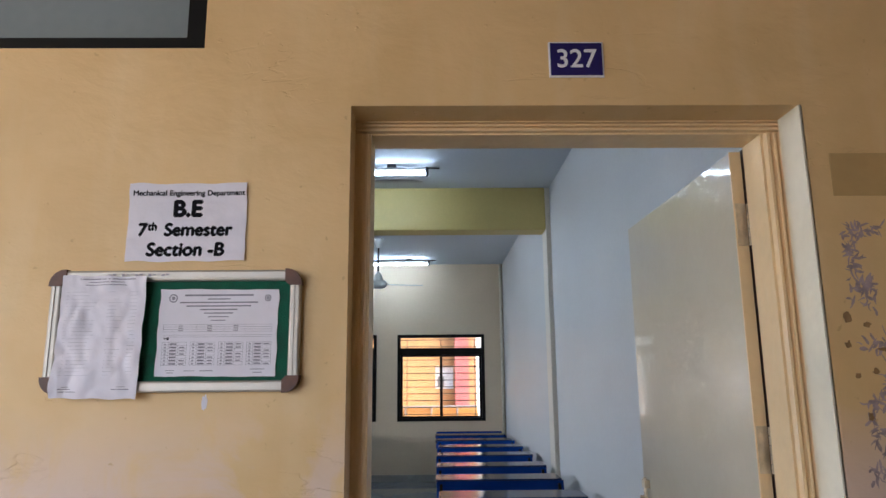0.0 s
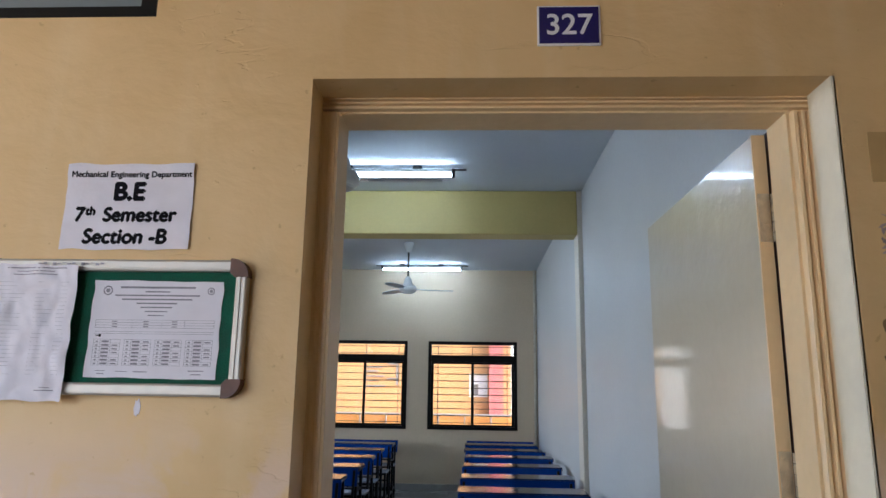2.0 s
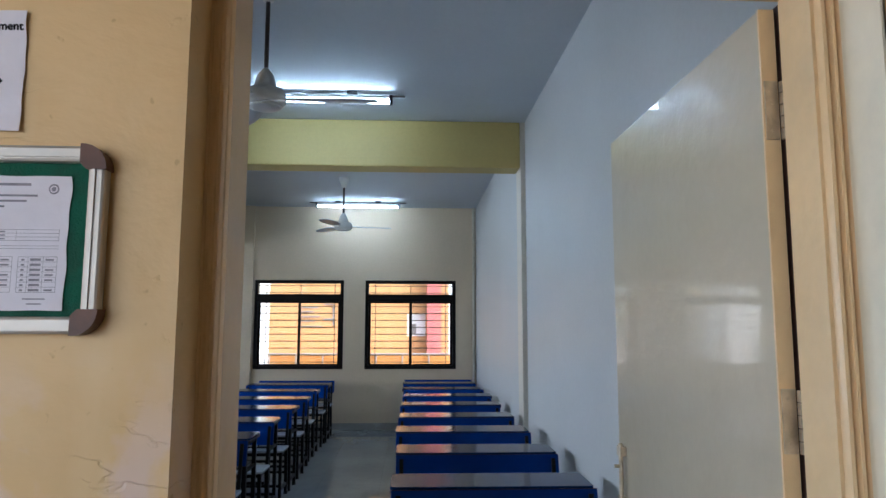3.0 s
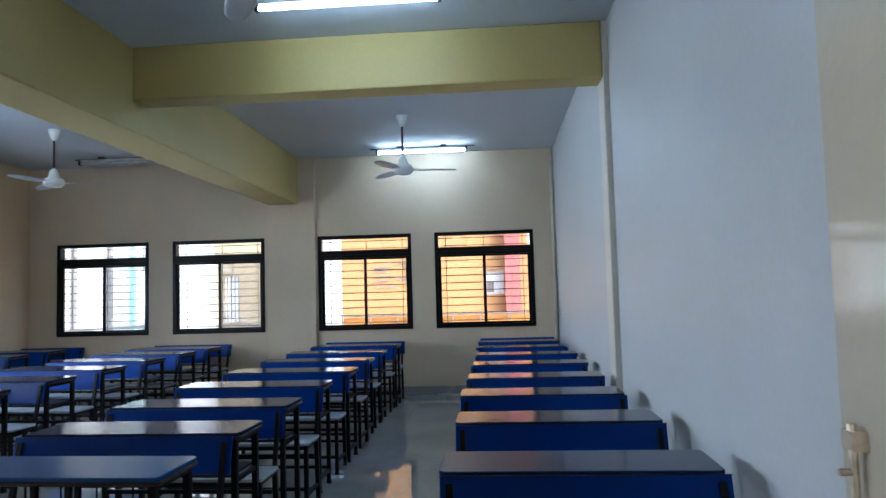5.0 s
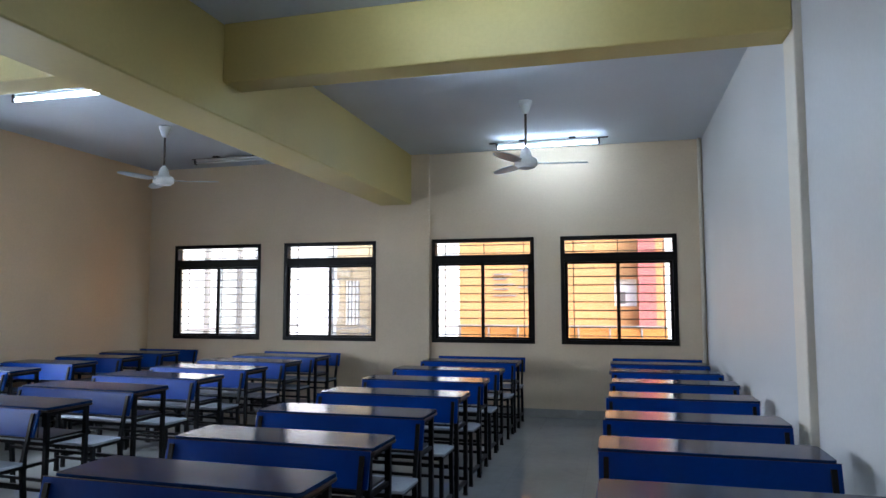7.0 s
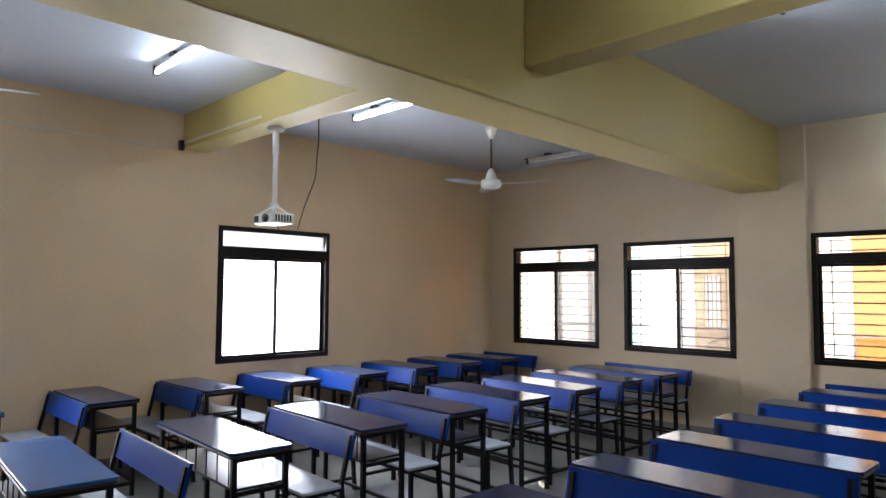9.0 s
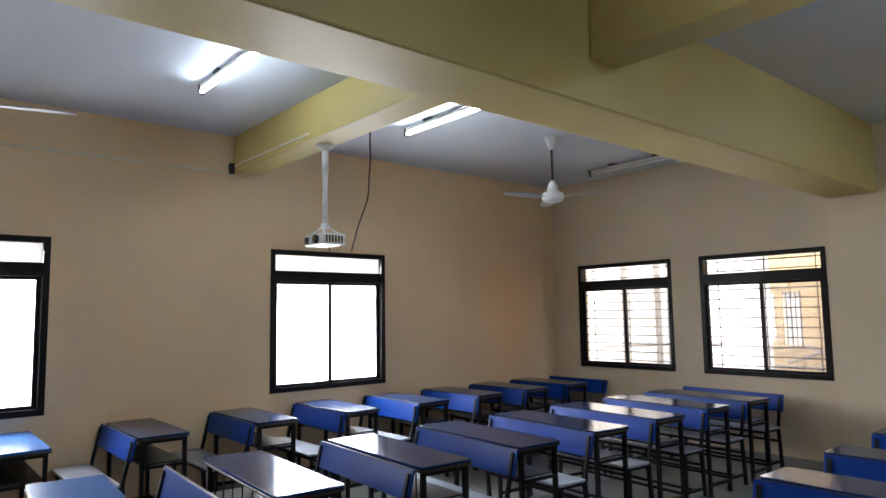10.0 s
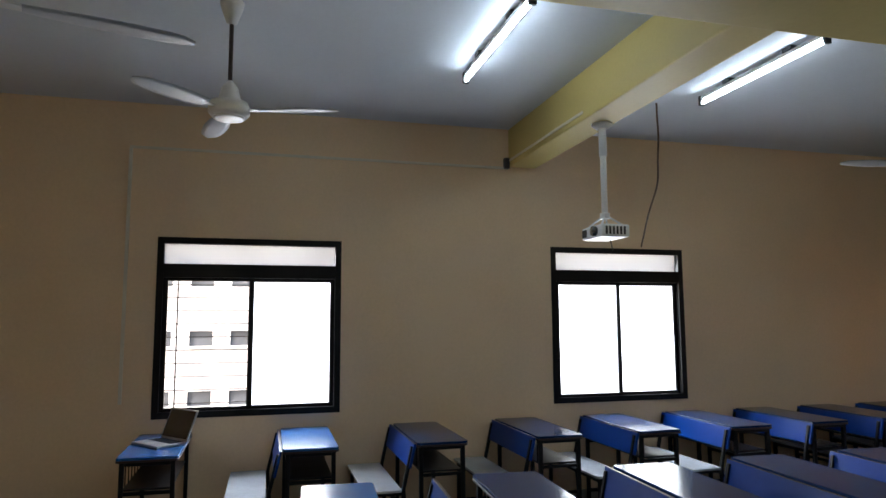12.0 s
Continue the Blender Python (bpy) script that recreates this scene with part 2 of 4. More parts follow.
M_PAPER = painted("white_paper", (0.74, 0.70, 0.76), 0.6, 0.06, 9.0, 0.25, 25)
M_INK = painted("black_ink", (0.008, 0.007, 0.010), 0.7, 0.2, 20.0, spec=0.08)
M_GREYINK = painted("grey_print", (0.24, 0.22, 0.26), 0.6, 0.2, 40.0)
M_FAINTINK = painted("faint_print", (0.50, 0.47, 0.52), 0.6, 0.2, 40.0)
M_NAVY = painted("navy_sign_plastic", (0.018, 0.012, 0.11), 0.25, 0.15, 6.0, coat=0.4)
M_SIGNWHITE = painted("sign_white", (0.78, 0.77, 0.80), 0.4, 0.05, 10.0)
M_TAPE = painted("brown_tape", (0.52, 0.35, 0.15), 0.22, 0.08, 6.0)
M_SCRAPE = painted("lilac_bare_plaster", (0.40, 0.30, 0.30), 0.8, 0.3, 40.0, 0.3, 80)
M_STAIN = painted("brown_damp_spot", (0.30, 0.17, 0.07), 0.7, 0.3, 50.0)
M_CABLE = painted("brown_cable", (0.10, 0.055, 0.03), 0.5, 0.2, 10.0)
M_CONDUIT = painted("pale_conduit", (0.66, 0.60, 0.48), 0.45, 0.08, 6.0)
M_LAPTOP = painted("silver_laptop_shell", (0.45, 0.46, 0.48), 0.3, 0.08, 10.0, metal=0.4)
M_SCREEN = painted("dark_screen", (0.02, 0.018, 0.025), 0.12, 0.1, 10.0)
M_KEYS = painted("black_keys", (0.02, 0.02, 0.022), 0.5, 0.1, 30.0)
M_TAN = painted("tan_facade_paint", (0.42, 0.32, 0.19), 0.7, 0.06, 0.4)
M_TEAL = painted("teal_facade_paint", (0.30, 0.50, 0.50), 0.7, 0.06, 0.4)
M_ORANGE = painted("orange_facade_paint", (0.47, 0.24, 0.09), 0.7, 0.08, 0.4, 0.05, 5)
M_DEEPORANGE = painted("deep_orange_paint", (0.50, 0.21, 0.045), 0.7, 0.08, 0.5)
M_RED = painted("red_facade_paint", (0.40, 0.11, 0.10), 0.7, 0.1, 0.8)
M_WHITEFACADE = painted("white_facade_paint", (0.80, 0.79, 0.76), 0.7, 0.06, 0.3)
M_DARKWIN = painted("shaded_window", (0.10, 0.11, 0.125), 0.2, 0.2, 1.0)
M_RAIL = painted("grey_rail_paint", (0.22, 0.20, 0.19), 0.5, 0.1, 3.0)
M_GROUND = painted("dusty_ground", (0.30, 0.26, 0.20), 0.9, 0.25, 0.3)
M_CONCRETE = painted("corridor_concrete", (0.42, 0.38, 0.30), 0.8, 0.15, 0.8)


# ---- mesh helpers ----
def box(bm, x0, x1, y0, y1, z0, z1, m=None):
    vs = [bm.verts.new((x, y, z)) for x in (x0, x1) for y in (y0, y1) for z in (z0, z1)]
    if m is not None:
        for v in vs:
            v.co = m @ v.co
    for f in ((0, 1, 3, 2), (4, 6, 7, 5), (0, 4, 5, 1), (2, 3, 7, 6), (0, 2, 6, 4), (1, 5, 7, 3)):
        bm.faces.new([vs[i] for i in f])
    return vs


def rod(bm, a, b, r, n=8, r2=None):
    """A round bar from a to b."""
    a, b = Vector(a), Vector(b)
    q = (b - a).to_track_quat("Z", "Y").to_matrix()
    r2 = r if r2 is None else r2
    rings = []
    for p, rad in ((a, r), (b, r2)):
        rings.append([bm.verts.new(p + q @ Vector((rad * math.cos(2 * math.pi * k / n), rad * math.sin(2 * math.pi * k / n), 0))) for k in range(n)])
    for k in range(n):
        bm.faces.new((rings[0][k], rings[0][(k + 1) % n], rings[1][(k + 1) % n], rings[1][k]))
    bm.faces.new(rings[0][::-1])
    bm.faces.new(rings[1])


def tube_bar(bm, a, b, s):
    """A square bar from a to b."""
    a, b = Vector(a), Vector(b)
    q = (b - a).to_track_quat("Z", "Y").to_matrix().to_4x4()
    box(bm, -s / 2, s / 2, -s / 2, s / 2, 0, (b - a).length, Matrix.Translation(a) @ q)


def lathe(bm, profile, n=24):
    """A turned body from (radius, height) pairs."""
    rings = [[bm.verts.new((r * math.cos(2 * math.pi * k / n), r * math.sin(2 * math.pi * k / n), z)) for k in range(n)] for r, z in profile]
    for lo, hi in zip(rings, rings[1:]):
        for k in range(n):
            bm.faces.new((lo[k], lo[(k + 1) % n], hi[(k + 1) % n], hi[k]))
    bm.faces.new(rings[0][::-1])
    bm.faces.new(rings[-1])


def bevelled(bm, w, seg=2):
    bmesh.ops.bevel(bm, geom=list(bm.edges), offset=w, segments=seg, profile=0.5, affect="EDGES")


def mesh_of(name, bm, material, smooth=False):
    bmesh.ops.recalc_face_normals(bm, faces=bm.faces)
    me = bpy.data.meshes.new(name)
    bm.to_mesh(me)
    bm.free()
    me.materials.append(material)
    if smooth:
        for p in me.polygons:
            p.use_smooth = True
    return me


def part(name, bm, material, parent, label="", smooth=False):
    ob = new(name, mesh_of(name, bm, material, smooth))
    ob.parent = parent
    if label:
        ob["label"] = label
    return ob


def thing(name, label, category, group="", kind="", at=(0, 0, 0), turn=0.0):
    ob = new(name)
    ob.empty_display_size = 0.1
    ob.matrix_basis = pose(*at, 0, 0, turn)
    return tagged(ob, label, category, group, kind)


def solid(name, bm, material, label, category, kind="", group="", smooth=False):
    return tagged(new(name, mesh_of(name, bm, material, smooth)), label, category, group, kind)


def block(x0, x1, y0, y1, z0, z1, bev=0.0):
    bm = bmesh.new()
    box(bm, x0, x1, y0, y1, z0, z1)
    if bev:
        bevelled(bm, bev)
    return bm


def wall_with(u0, u1, z0, z1, holes):
    """Rectangles (u0, u1, z0, z1) that fill a wall round its holes."""
    out, u = [], u0
    for a, b, lo, hi in sorted(holes):
        out.append((u, a, z0, z1))
        if lo > z0:
            out.append((a, b, z0, lo))
        if hi < z1:
            out.append((a, b, hi, z1))
        u = b
    out.append((u, u1, z0, z1))
    return out


def words(name, text, size, material, parent, m, align="CENTER", bold=0.0, shear=0.0, depth=0.0004, lie=None):
    """Lettering in the built-in font, turned into a mesh, under its thing."""
    cu = bpy.data.curves.new(name, "FONT")
    cu.body, cu.size, cu.align_x, cu.align_y, cu.extrude, cu.shear = text, size, align, "CENTER", depth, shear
    tmp = bpy.data.objects.new(name, cu)
    me = bpy.data.meshes.new_from_object(tmp)
    bpy.data.objects.remove(tmp)
    bm = bmesh.new()
    for k, (dx, dy) in enumerate(((0, 0), (bold, 0), (-bold, 0), (0, bold), (0, -bold)) if bold else ((0, 0),)):
        one = me.copy()
        one.transform(Matrix.Translation((dx, dy, 0.00004 * k)))
        bm.from_mesh(one)
        bpy.data.meshes.remove(one)
    if lie:
        bmesh.ops.triangulate(bm, faces=bm.faces)
        for v in bm.verts:
            v.co = m @ v.co
            v.co.y = lie(v.co.x, v.co.z) - 0.0005 + (v.co.y - m.translation.y)
        m = Matrix()
    bm.to_mesh(me)
    bm.free()
    me.materials.clear()
    me.materials.append(material)
    ob = new(name, me)
    ob.parent = parent
    ob.matrix_basis = m
    return ob


# ---- structure ----
bm = bmesh.new()
box(bm, -9.0, 4.0, -3.2, YF + 0.2, -0.12, 0.0)
solid("floor", bm, M_FLOOR, "polished pale grey tiled floor with window reflections", "floor", "structure")

DOOR_X0, DOOR_X1, DOOR_Z = 0.0, 0.938, 2.11
TR = (-1.75, -0.31, 2.24, 3.00)   # high window beside the door
bm = bmesh.new()
for a, b, lo, hi in wall_with(-9.0, 4.0, 0.0, CZ, [(TR[0], TR[1], TR[2], TR[3]), (DOOR_X0, DOOR_X1, 0.0, DOOR_Z)]):
    box(bm, a, b, 0.0, T, lo, hi)
solid("wall_south", bm, M_OCHRE, "scuffed yellow ochre plastered corridor wall", "wall", "structure")

bm = bmesh.new()
for a, b, lo, hi in wall_with(XL, XF, 0.0, CZ, [(a, b, WZ0, WZ1) for a, b in FAR_WINDOWS]):
    box(bm, a, b, YF, YF + 0.2, lo, hi)
solid("wall_north", bm, M_CREAM, "cream painted wall with four dark windows", "wall", "structure")

bm = bmesh.new()
for a, b, lo, hi in wall_with(T, YF + 0.2, 0.0, CZ, [(a, b, VZ0, VZ1) for a, b in LEFT_WINDOWS]):
    box(bm, XL - 0.2, XL, a, b, lo, hi)
solid("wall_west", bm, M_BEIGE, "beige cream wall with two bright windows", "wall", "structure")

bm = bmesh.new()
box(bm, XR, XR + 0.3, T, BY0, 0.0, CZ)
box(bm, XF, XF + 0.3, BY1, YF + 0.2, 0.0, CZ)
solid("wall_east", bm, M_WHITEWALL, "plain off-white painted side wall", "wall", "structure")

bm = bmesh.new()
box(bm, XR - 0.045, XR + 0.3, BY0, BY1, 0.0, CZ)
bevelled(bm, 0.008)
solid("column_east", bm, M_COLUMN, "shallow pale cream plastered column in the side wall", "column", "structure")
bm = bmesh.new()
box(bm, LX0 - 0.02, -2.125, YF - 0.06, YF + 0.004, 0.0, CZ)
bevelled(bm, 0.008)
solid("column_north", bm, M_CREAM, "shallow cream plastered column between windows", "column", "structure")

bm = bmesh.new()
box(bm, XL - 0.2, XF + 0.3, 0.0, YF + 0.2, CZ, CZ + 0.15)
solid("ceiling", bm, M_CEIL, "pale bluish white plastered ceiling", "ceiling", "structure")

bm = bmesh.new()
box(bm, LX0, LX1, T, YF - 0.05, LZ, CZ)
bevelled(bm, 0.012)
solid("beam_long", bm, M_BEAM, "deep yellow-cream concrete beam along the room", "beam", "structure")
bm = bmesh.new()
box(bm, LX1 + 0.001, XR - 0.0455, BY0, BY1, BZ, CZ)
bevelled(bm, 0.012)
solid("beam_east", bm, M_BEAM, "yellow-cream concrete cross beam", "beam", "structure")
bm = bmesh.new()
box(bm, XL, LX0 - 0.001, WY0, WY1, BZW, CZ)
bevelled(bm, 0.012)
solid("beam_west", bm, M_BEAM, "yellow-cream concrete cross beam carrying a projector", "beam", "structure")

# skirting
bm = bmesh.new()
box(bm, XL, XF, YF - 0.012, YF, 0.0, 0.10)
box(bm, XL, XL + 0.012, T, YF - 0.012, 0.0, 0.10)
box(bm, XR - 0.012, XR, T, BY0, 0.0, 0.10)
box(bm, XF - 0.012, XF, BY1, YF - 0.012, 0.0, 0.10)
solid("baseboard", bm, M_SKIRT, "grey tile skirting along the room walls", "baseboard", "structure")

# unseen corridor behind the camera: floor goes on; roof slab and parapet wall with a wide opening are added to shape
# the daylight
bm = bmesh.new()
box(bm, -9.0, 4.0, -3.2, 0.0, 3.1, 3.25)
solid("ceiling_corridor", bm, M_CONCRETE, "unseen corridor ceiling slab, added to hold back daylight", "ceiling", "structure")
bm = bmesh.new()
for a, b, lo, hi in wall_with(-9.0, 4.0, 0.0, 3.1, [(-7.5, -0.6, 1.0, 2.5)]):
    box(bm, a, b, -3.2, -3.0, lo, hi)
box(bm, -9.0, -8.8, -3.0, 0.0, 0.0, 3.1)
box(bm, 3.8, 4.0, -3.0, 0.0, 0.0, 3.1)
solid("wall_corridor", bm, M_CREAM, "unseen corridor parapet wall, added with a wide opening to shape daylight", "wall", "structure")
# added area lamp in the assumed opening, fills in daylight on the ochre wall
daylight("corridor_daylight_fill", (-4.05, -3.02, 1.75), (-3.7, 0, 1.6), 6.8, 1.45, 10.5, (1.0, 0.96, 0.90))
for y, w in ((2.73, 1.0), (5.90, 1.38)):
    daylight("window_daylight", (XL - 0.26, y, (VZ0 + VZ1) / 2), (XL + 3, y, 0.2), w, 1.38, 9 * w, (0.90, 0.95, 1.0)).data.spread = radians(125)

# ---- door ----
door_frame = thing("door_frame", "fluted cream-brown enamelled wooden door frame", "door frame", kind="structure")


def fluted(a, b, axis, inner, groove=0.006):
    """A jamb with three grooves on the face to the corridor. a, b: its section from the plaster inwards."""
    bm = bmesh.new()
    y0, y1, w = 0.085, 0.185, b - a
    cuts = [0.0, 0.10, 0.14, 0.24, 0.30, 0.42, 0.48, 0.60, 0.66, 0.80, 0.86, 1.0]
    deep = [0, 0, 1, 1, 0, 0, 1, 1, 0, 0, 1.5, 1.5]
    if axis == "z":
        pts = [(a + w * c, y0 + groove * d) for c, d in zip(cuts, deep)] + [(b, y1), (a, y1)]
        lo = [bm.verts.new((x, y, 0.0)) for x, y in pts]
        hi = [bm.verts.new((x, y, inner)) for x, y in pts]
    else:
        pts = [(a + w * c, y0 + groove * d) for c, d in zip(cuts, deep)] + [(b, y1), (a, y1)]
        lo = [bm.verts.new((DOOR_X0, y, z)) for z, y in pts]
        hi = [bm.verts.new((DOOR_X1, y, z)) for z, y in pts]
    n = len(pts)
    for k in range(n):
        bm.faces.new((lo[k], lo[(k + 1) % n], hi[(k + 1) % n], hi[k]))
    bm.faces.new(lo[::-1])
    bm.faces.new(hi)
    return bm


part("jamb", fluted(0.0, 0.034, "z", DOOR_Z - 0.028, 0.0015), M_FRAME, door_frame)
part("jamb", fluted(DOOR_X1, DOOR_X1 - 0.040, "z", DOOR_Z - 0.028, 0.010), M_FRAME, door_frame)
part("head", fluted(DOOR_Z, DOOR_Z - 0.028, "x", 0, 0.008), M_FRAME, door_frame)
# added dark strip: blocks the view through the hinge gap and paints its shade
part("gap_shade_strip", block(0.904, DOOR_X1, 0.186, 0.262, 0.0, DOOR_Z - 0.028), M_EDGE, door_frame, "dark brown strip added for the shaded gap behind the hinges")
# plaster arris right of the opening, slightly proud; paler colour stands for daylight on it
bm = bmesh.new()
box(bm, DOOR_X1 - 0.004, DOOR_X1 + 0.003, 0.0, 0.085, 0.0, DOOR_Z)
part("reveal", bm, M_LITREVEAL, door_frame, "cream plaster reveal, coloured paler for the daylight on it")

door_1 = thing("door_1", "open cream gloss-painted door, light glaring on its top", "door", kind="structure", at=(0.874, 0.205, 0.01), turn=90.2)
bm = block(0.0, 0.83, -0.026, 0.0, 0.0, 2.066, 0.002)
part("leaf", bm, M_DOOR, door_1)
bm = block(-0.002, 0.003, -0.0265, 0.0005, 0.0, 2.067)
part("hinge_edge", bm, M_FRAME, door_1, "brown bare edge of the door")
for z in (1.89, 1.385, 0.35):
    bm = bmesh.new()
    box(bm, -0.005, -0.002, -0.024, -0.002, z - 0.05, z + 0.05)
    for k in range(5):
        rod(bm, (-0.008, -0.031, z - 0.05 + 0.02 * k), (-0.008, -0.031, z - 0.032 + 0.02 * k), 0.006)
    hinge = part("hinge", bm, M_BRASS, door_1, "worn steel butt hinge")
    bm = bmesh.new()
    for dz in (-0.034, -0.012, 0.012, 0.034):
        rod(bm, (-0.004, -0.013, z + dz), (-0.0065, -0.013, z + dz), 0.003)
    part("screw", bm, M_BRASS, hinge)
bm = bmesh.new()
rod(bm, (0.78, 0.012, 1.05), (0.78, 0.012, 1.22), 0.006)
for z in (1.07, 1.20):
    box(bm, 0.765, 0.795, 0.0, 0.018, z - 0.012, z + 0.012)
rod(bm, (0.78, 0.012, 1.16), (0.78, 0.030, 1.16), 0.005)
part("tower_bolt", bm, M_BRASS, door_1, "steel tower bolt")

# ---- high window in the corridor wall ----
window_7 = thing("window_7", "high window with dark frame and grey frosted glass", "window", kind="structure")
x0, x1, z0, z1 = TR
bm = bmesh.new()
box(bm, x0, x1, 0.02, 0.08, z0, z0 + 0.035)
box(bm, x0, x1, 0.02, 0.08, z1 - 0.035, z1)
box(bm, x0, x0 + 0.035, 0.02, 0.08, z0 + 0.035, z1 - 0.035)
box(bm, x1 - 0.04, x1, 0.02, 0.08, z0 + 0.035, z1 - 0.035)
part("window_frame", bm, M_ALU, window_7)
bm = bmesh.new()
box(bm, x1 - 0.052, x1 - 0.04, 0.035, 0.06, z0 + 0.035, z1 - 0.035)
box(bm, x0 + 0.035, x1 - 0.052, 0.035, 0.06, z0 + 0.035, z0 + 0.043)
part("sash", bm, M_ALU, window_7)
part("pane", block(x0 + 0.035, x1 - 0.052, 0.045, 0.05, z0 + 0.043, z1 - 0.035), M_GREYGLASS, window_7)


# ---- room windows ----
def window(name, label, m, width, z0, z1, glass, bar=0.007):
    """A sliding window of dark aluminium with a fixed light above it. Local: x along the wall, y outwards, z up."""
    w = new(name)
    w.matrix_basis = m
    tagged(w, label, "window", "classroom windows", "structure")
    h = width / 2
    f = 0.05
    tz0, tz1 = z1 - 0.325, z1 - 0.215
    bm = bmesh.new()
    box(bm, -h, h, -0.012, 0.09, z0, z0 + f)
    box(bm, -h, h, -0.012, 0.09, z1 - f, z1)
    box(bm, -h, -h + f, -0.012, 0.09, z0 + f, z1 - f)
    box(bm, h - f, h, -0.012, 0.09, z0 + f, z1 - f)
    part("window_frame", bm, M_ALU, w)
    part("transom", block(-h + f, h - f, -0.010, 0.085, tz0, tz1), M_ALU, w)
    s = 0.028
    for k, (a, b, y) in enumerate(((-h + f, 0.022, 0.03), (-0.022, h - f, 0.055))):
        bm = bmesh.new()
        box(bm, a, b, y - 0.012, y + 0.012, z0 + f, z0 + f + s)
        box(bm, a, b, y - 0.012, y + 0.012, tz0 - s, tz0)
        box(bm, a, a + s + 0.008, y - 0.012, y + 0.012, z0 + f + s, tz0 - s)
        box(bm, b - s - 0.008, b, y - 0.012, y + 0.012, z0 + f + s, tz0 - s)
        sash = part("sash", bm, M_ALU, w)
        if glass[k] is not None:
            pane = part("pane", block(a + s, b - s, y - 0.002, y + 0.002, z0 + f + s, tz0 - s), glass[k], sash)
            pane.visible_shadow = False
    pane = part("pane", block(-h + f, h - f, 0.04, 0.044, tz1, z1 - f), glass[2], w)
    pane.visible_shadow = False
    zz = z0 + 0.10
    while zz < z1 - 0.06:
        bm = bmesh.new()
        box(bm, -h, h, 0.122, 0.128, zz - bar, zz + bar)
        part("grille_bar", bm, M_GRILLE, w)
        zz += 0.107
    for x in (-h + 0.15, 0.0, h - 0.15):
        bm = bmesh.new()
        box(bm, x - 0.006, x + 0.006, 0.129, 0.135, z0, z1)
        part("grille_bar", bm, M_GRILLE, w)
    return w


for n, (a, b) in enumerate(FAR_WINDOWS):
    kinds = [(M_CLEAR, M_TINT, M_CLEAR), (None, M_TINT, M_CLEAR), (M_CLEAR, M_CLEAR, M_CLEAR), (M_CLEAR, M_CLEAR, M_CLEAR)][n]
    window("window_%d" % (n + 1), "dark aluminium sliding window with horizontal iron grille", pose((a + b) / 2, YF + 0.004, 0), b - a, WZ0, WZ1, kinds)
for n, (a, b) in enumerate(LEFT_WINDOWS):
    kinds = [(None, M_FROST, M_FROST), (M_FROST, M_FROST, M_FROST)][n]
    window("window_%d" % (n + 5), ["half-open dark sliding window in the beige wall, glaring daylight", "closed dark sliding window with glaring frosted glass"][n],
           pose(XL - 0.004, (a + b) / 2, 0, 0, 0, 90), b - a, VZ0, VZ1, kinds, 0.004)

# ---- school desks and benches ----
def board(x0, x1, y0, y1, z0, z1, r):
    """A board with rounded corners and softened edges."""
    bm = bmesh.new()
    ring = []
    for cx, cy, a0 in ((x1 - r, y1 - r, 0), (x0 + r, y1 - r, 90), (x0 + r, y0 + r, 180), (x1 - r, y0 + r, 270)):
        for k in range(5):
            a = radians(a0 + 22.5 * k)
            ring.append((cx + r * math.cos(a), cy + r * math.sin(a), cx + (r - 0.003) * math.cos(a), cy + (r - 0.003) * math.sin(a)))
    rows = [[bm.verts.new((q[2], q[3], z0)) for q in ring], [bm.verts.new((q[0], q[1], z0 + 0.003)) for q in ring],
            [bm.verts.new((q[0], q[1], z1 - 0.003)) for q in ring], [bm.verts.new((q[2], q[3], z1)) for q in ring]]
    n = len(ring)
    for lo, hi in zip(rows, rows[1:]):
        for k in range(n):
            bm.faces.new((lo[k], lo[(k + 1) % n], hi[(k + 1) % n], hi[k]))
    bm.faces.new(rows[0][::-1])
    bm.faces.new(rows[-1])
    return bm


def school_desk(length, deep, label, group, top):
    """A desk on a black steel frame with a book shelf. Local: x along the desk, y away from its front edge."""
    d = thing("school_desk", label, "school desk", group)
    h = length / 2
    part("tabletop", board(-h, h, 0.0, deep, 0.747, 0.765, 0.028), top, d)
    part("edge_band", board(-h - 0.002, h + 0.002, -0.002, deep + 0.002, 0.732, 0.7465, 0.030), M_EDGE, d, "dark brown edging under the top")
    part("shelf", block(-h + 0.05, h - 0.05, 0.04, deep - 0.04, 0.545, 0.560, 0.003), M_SHELF, d, "black book shelf")
    for sx in (-1, 1):
        x = sx * (h - 0.035)
        for y in (0.035, deep - 0.035):
            bm = bmesh.new()
            tube_bar(bm, (x, y, 0.012), (x, y, 0.732), 0.028)
            leg = part("leg", bm, M_STEEL, d)
            part("foot", block(x - 0.016, x + 0.016, y - 0.016, y + 0.016, 0.0, 0.014), M_RUBBER, leg)
        for name, z, s in (("top_rail", 0.719, 0.024), ("shelf_rail", 0.533, 0.022), ("floor_rail", 0.10, 0.026)):
            bm = bmesh.new()
            tube_bar(bm, (x, 0.05, z), (x, deep - 0.05, z), s)
            part(name, bm, M_STEEL, d)
    bm = bmesh.new()
    tube_bar(bm, (-h + 0.05, deep - 0.035, 0.12), (h - 0.05, deep - 0.035, 0.12), 0.022)
    part("cross_bar", bm, M_STEEL, d)
    for k in range(7):
        x = -h + 0.12 + (length - 0.24) * k / 6
        bm = bmesh.new()
        rod(bm, (x, 0.045, 0.56), (x, 0.045, 0.732), 0.004, 6)
        part("front_rod", bm, M_STEEL, d)
    return d


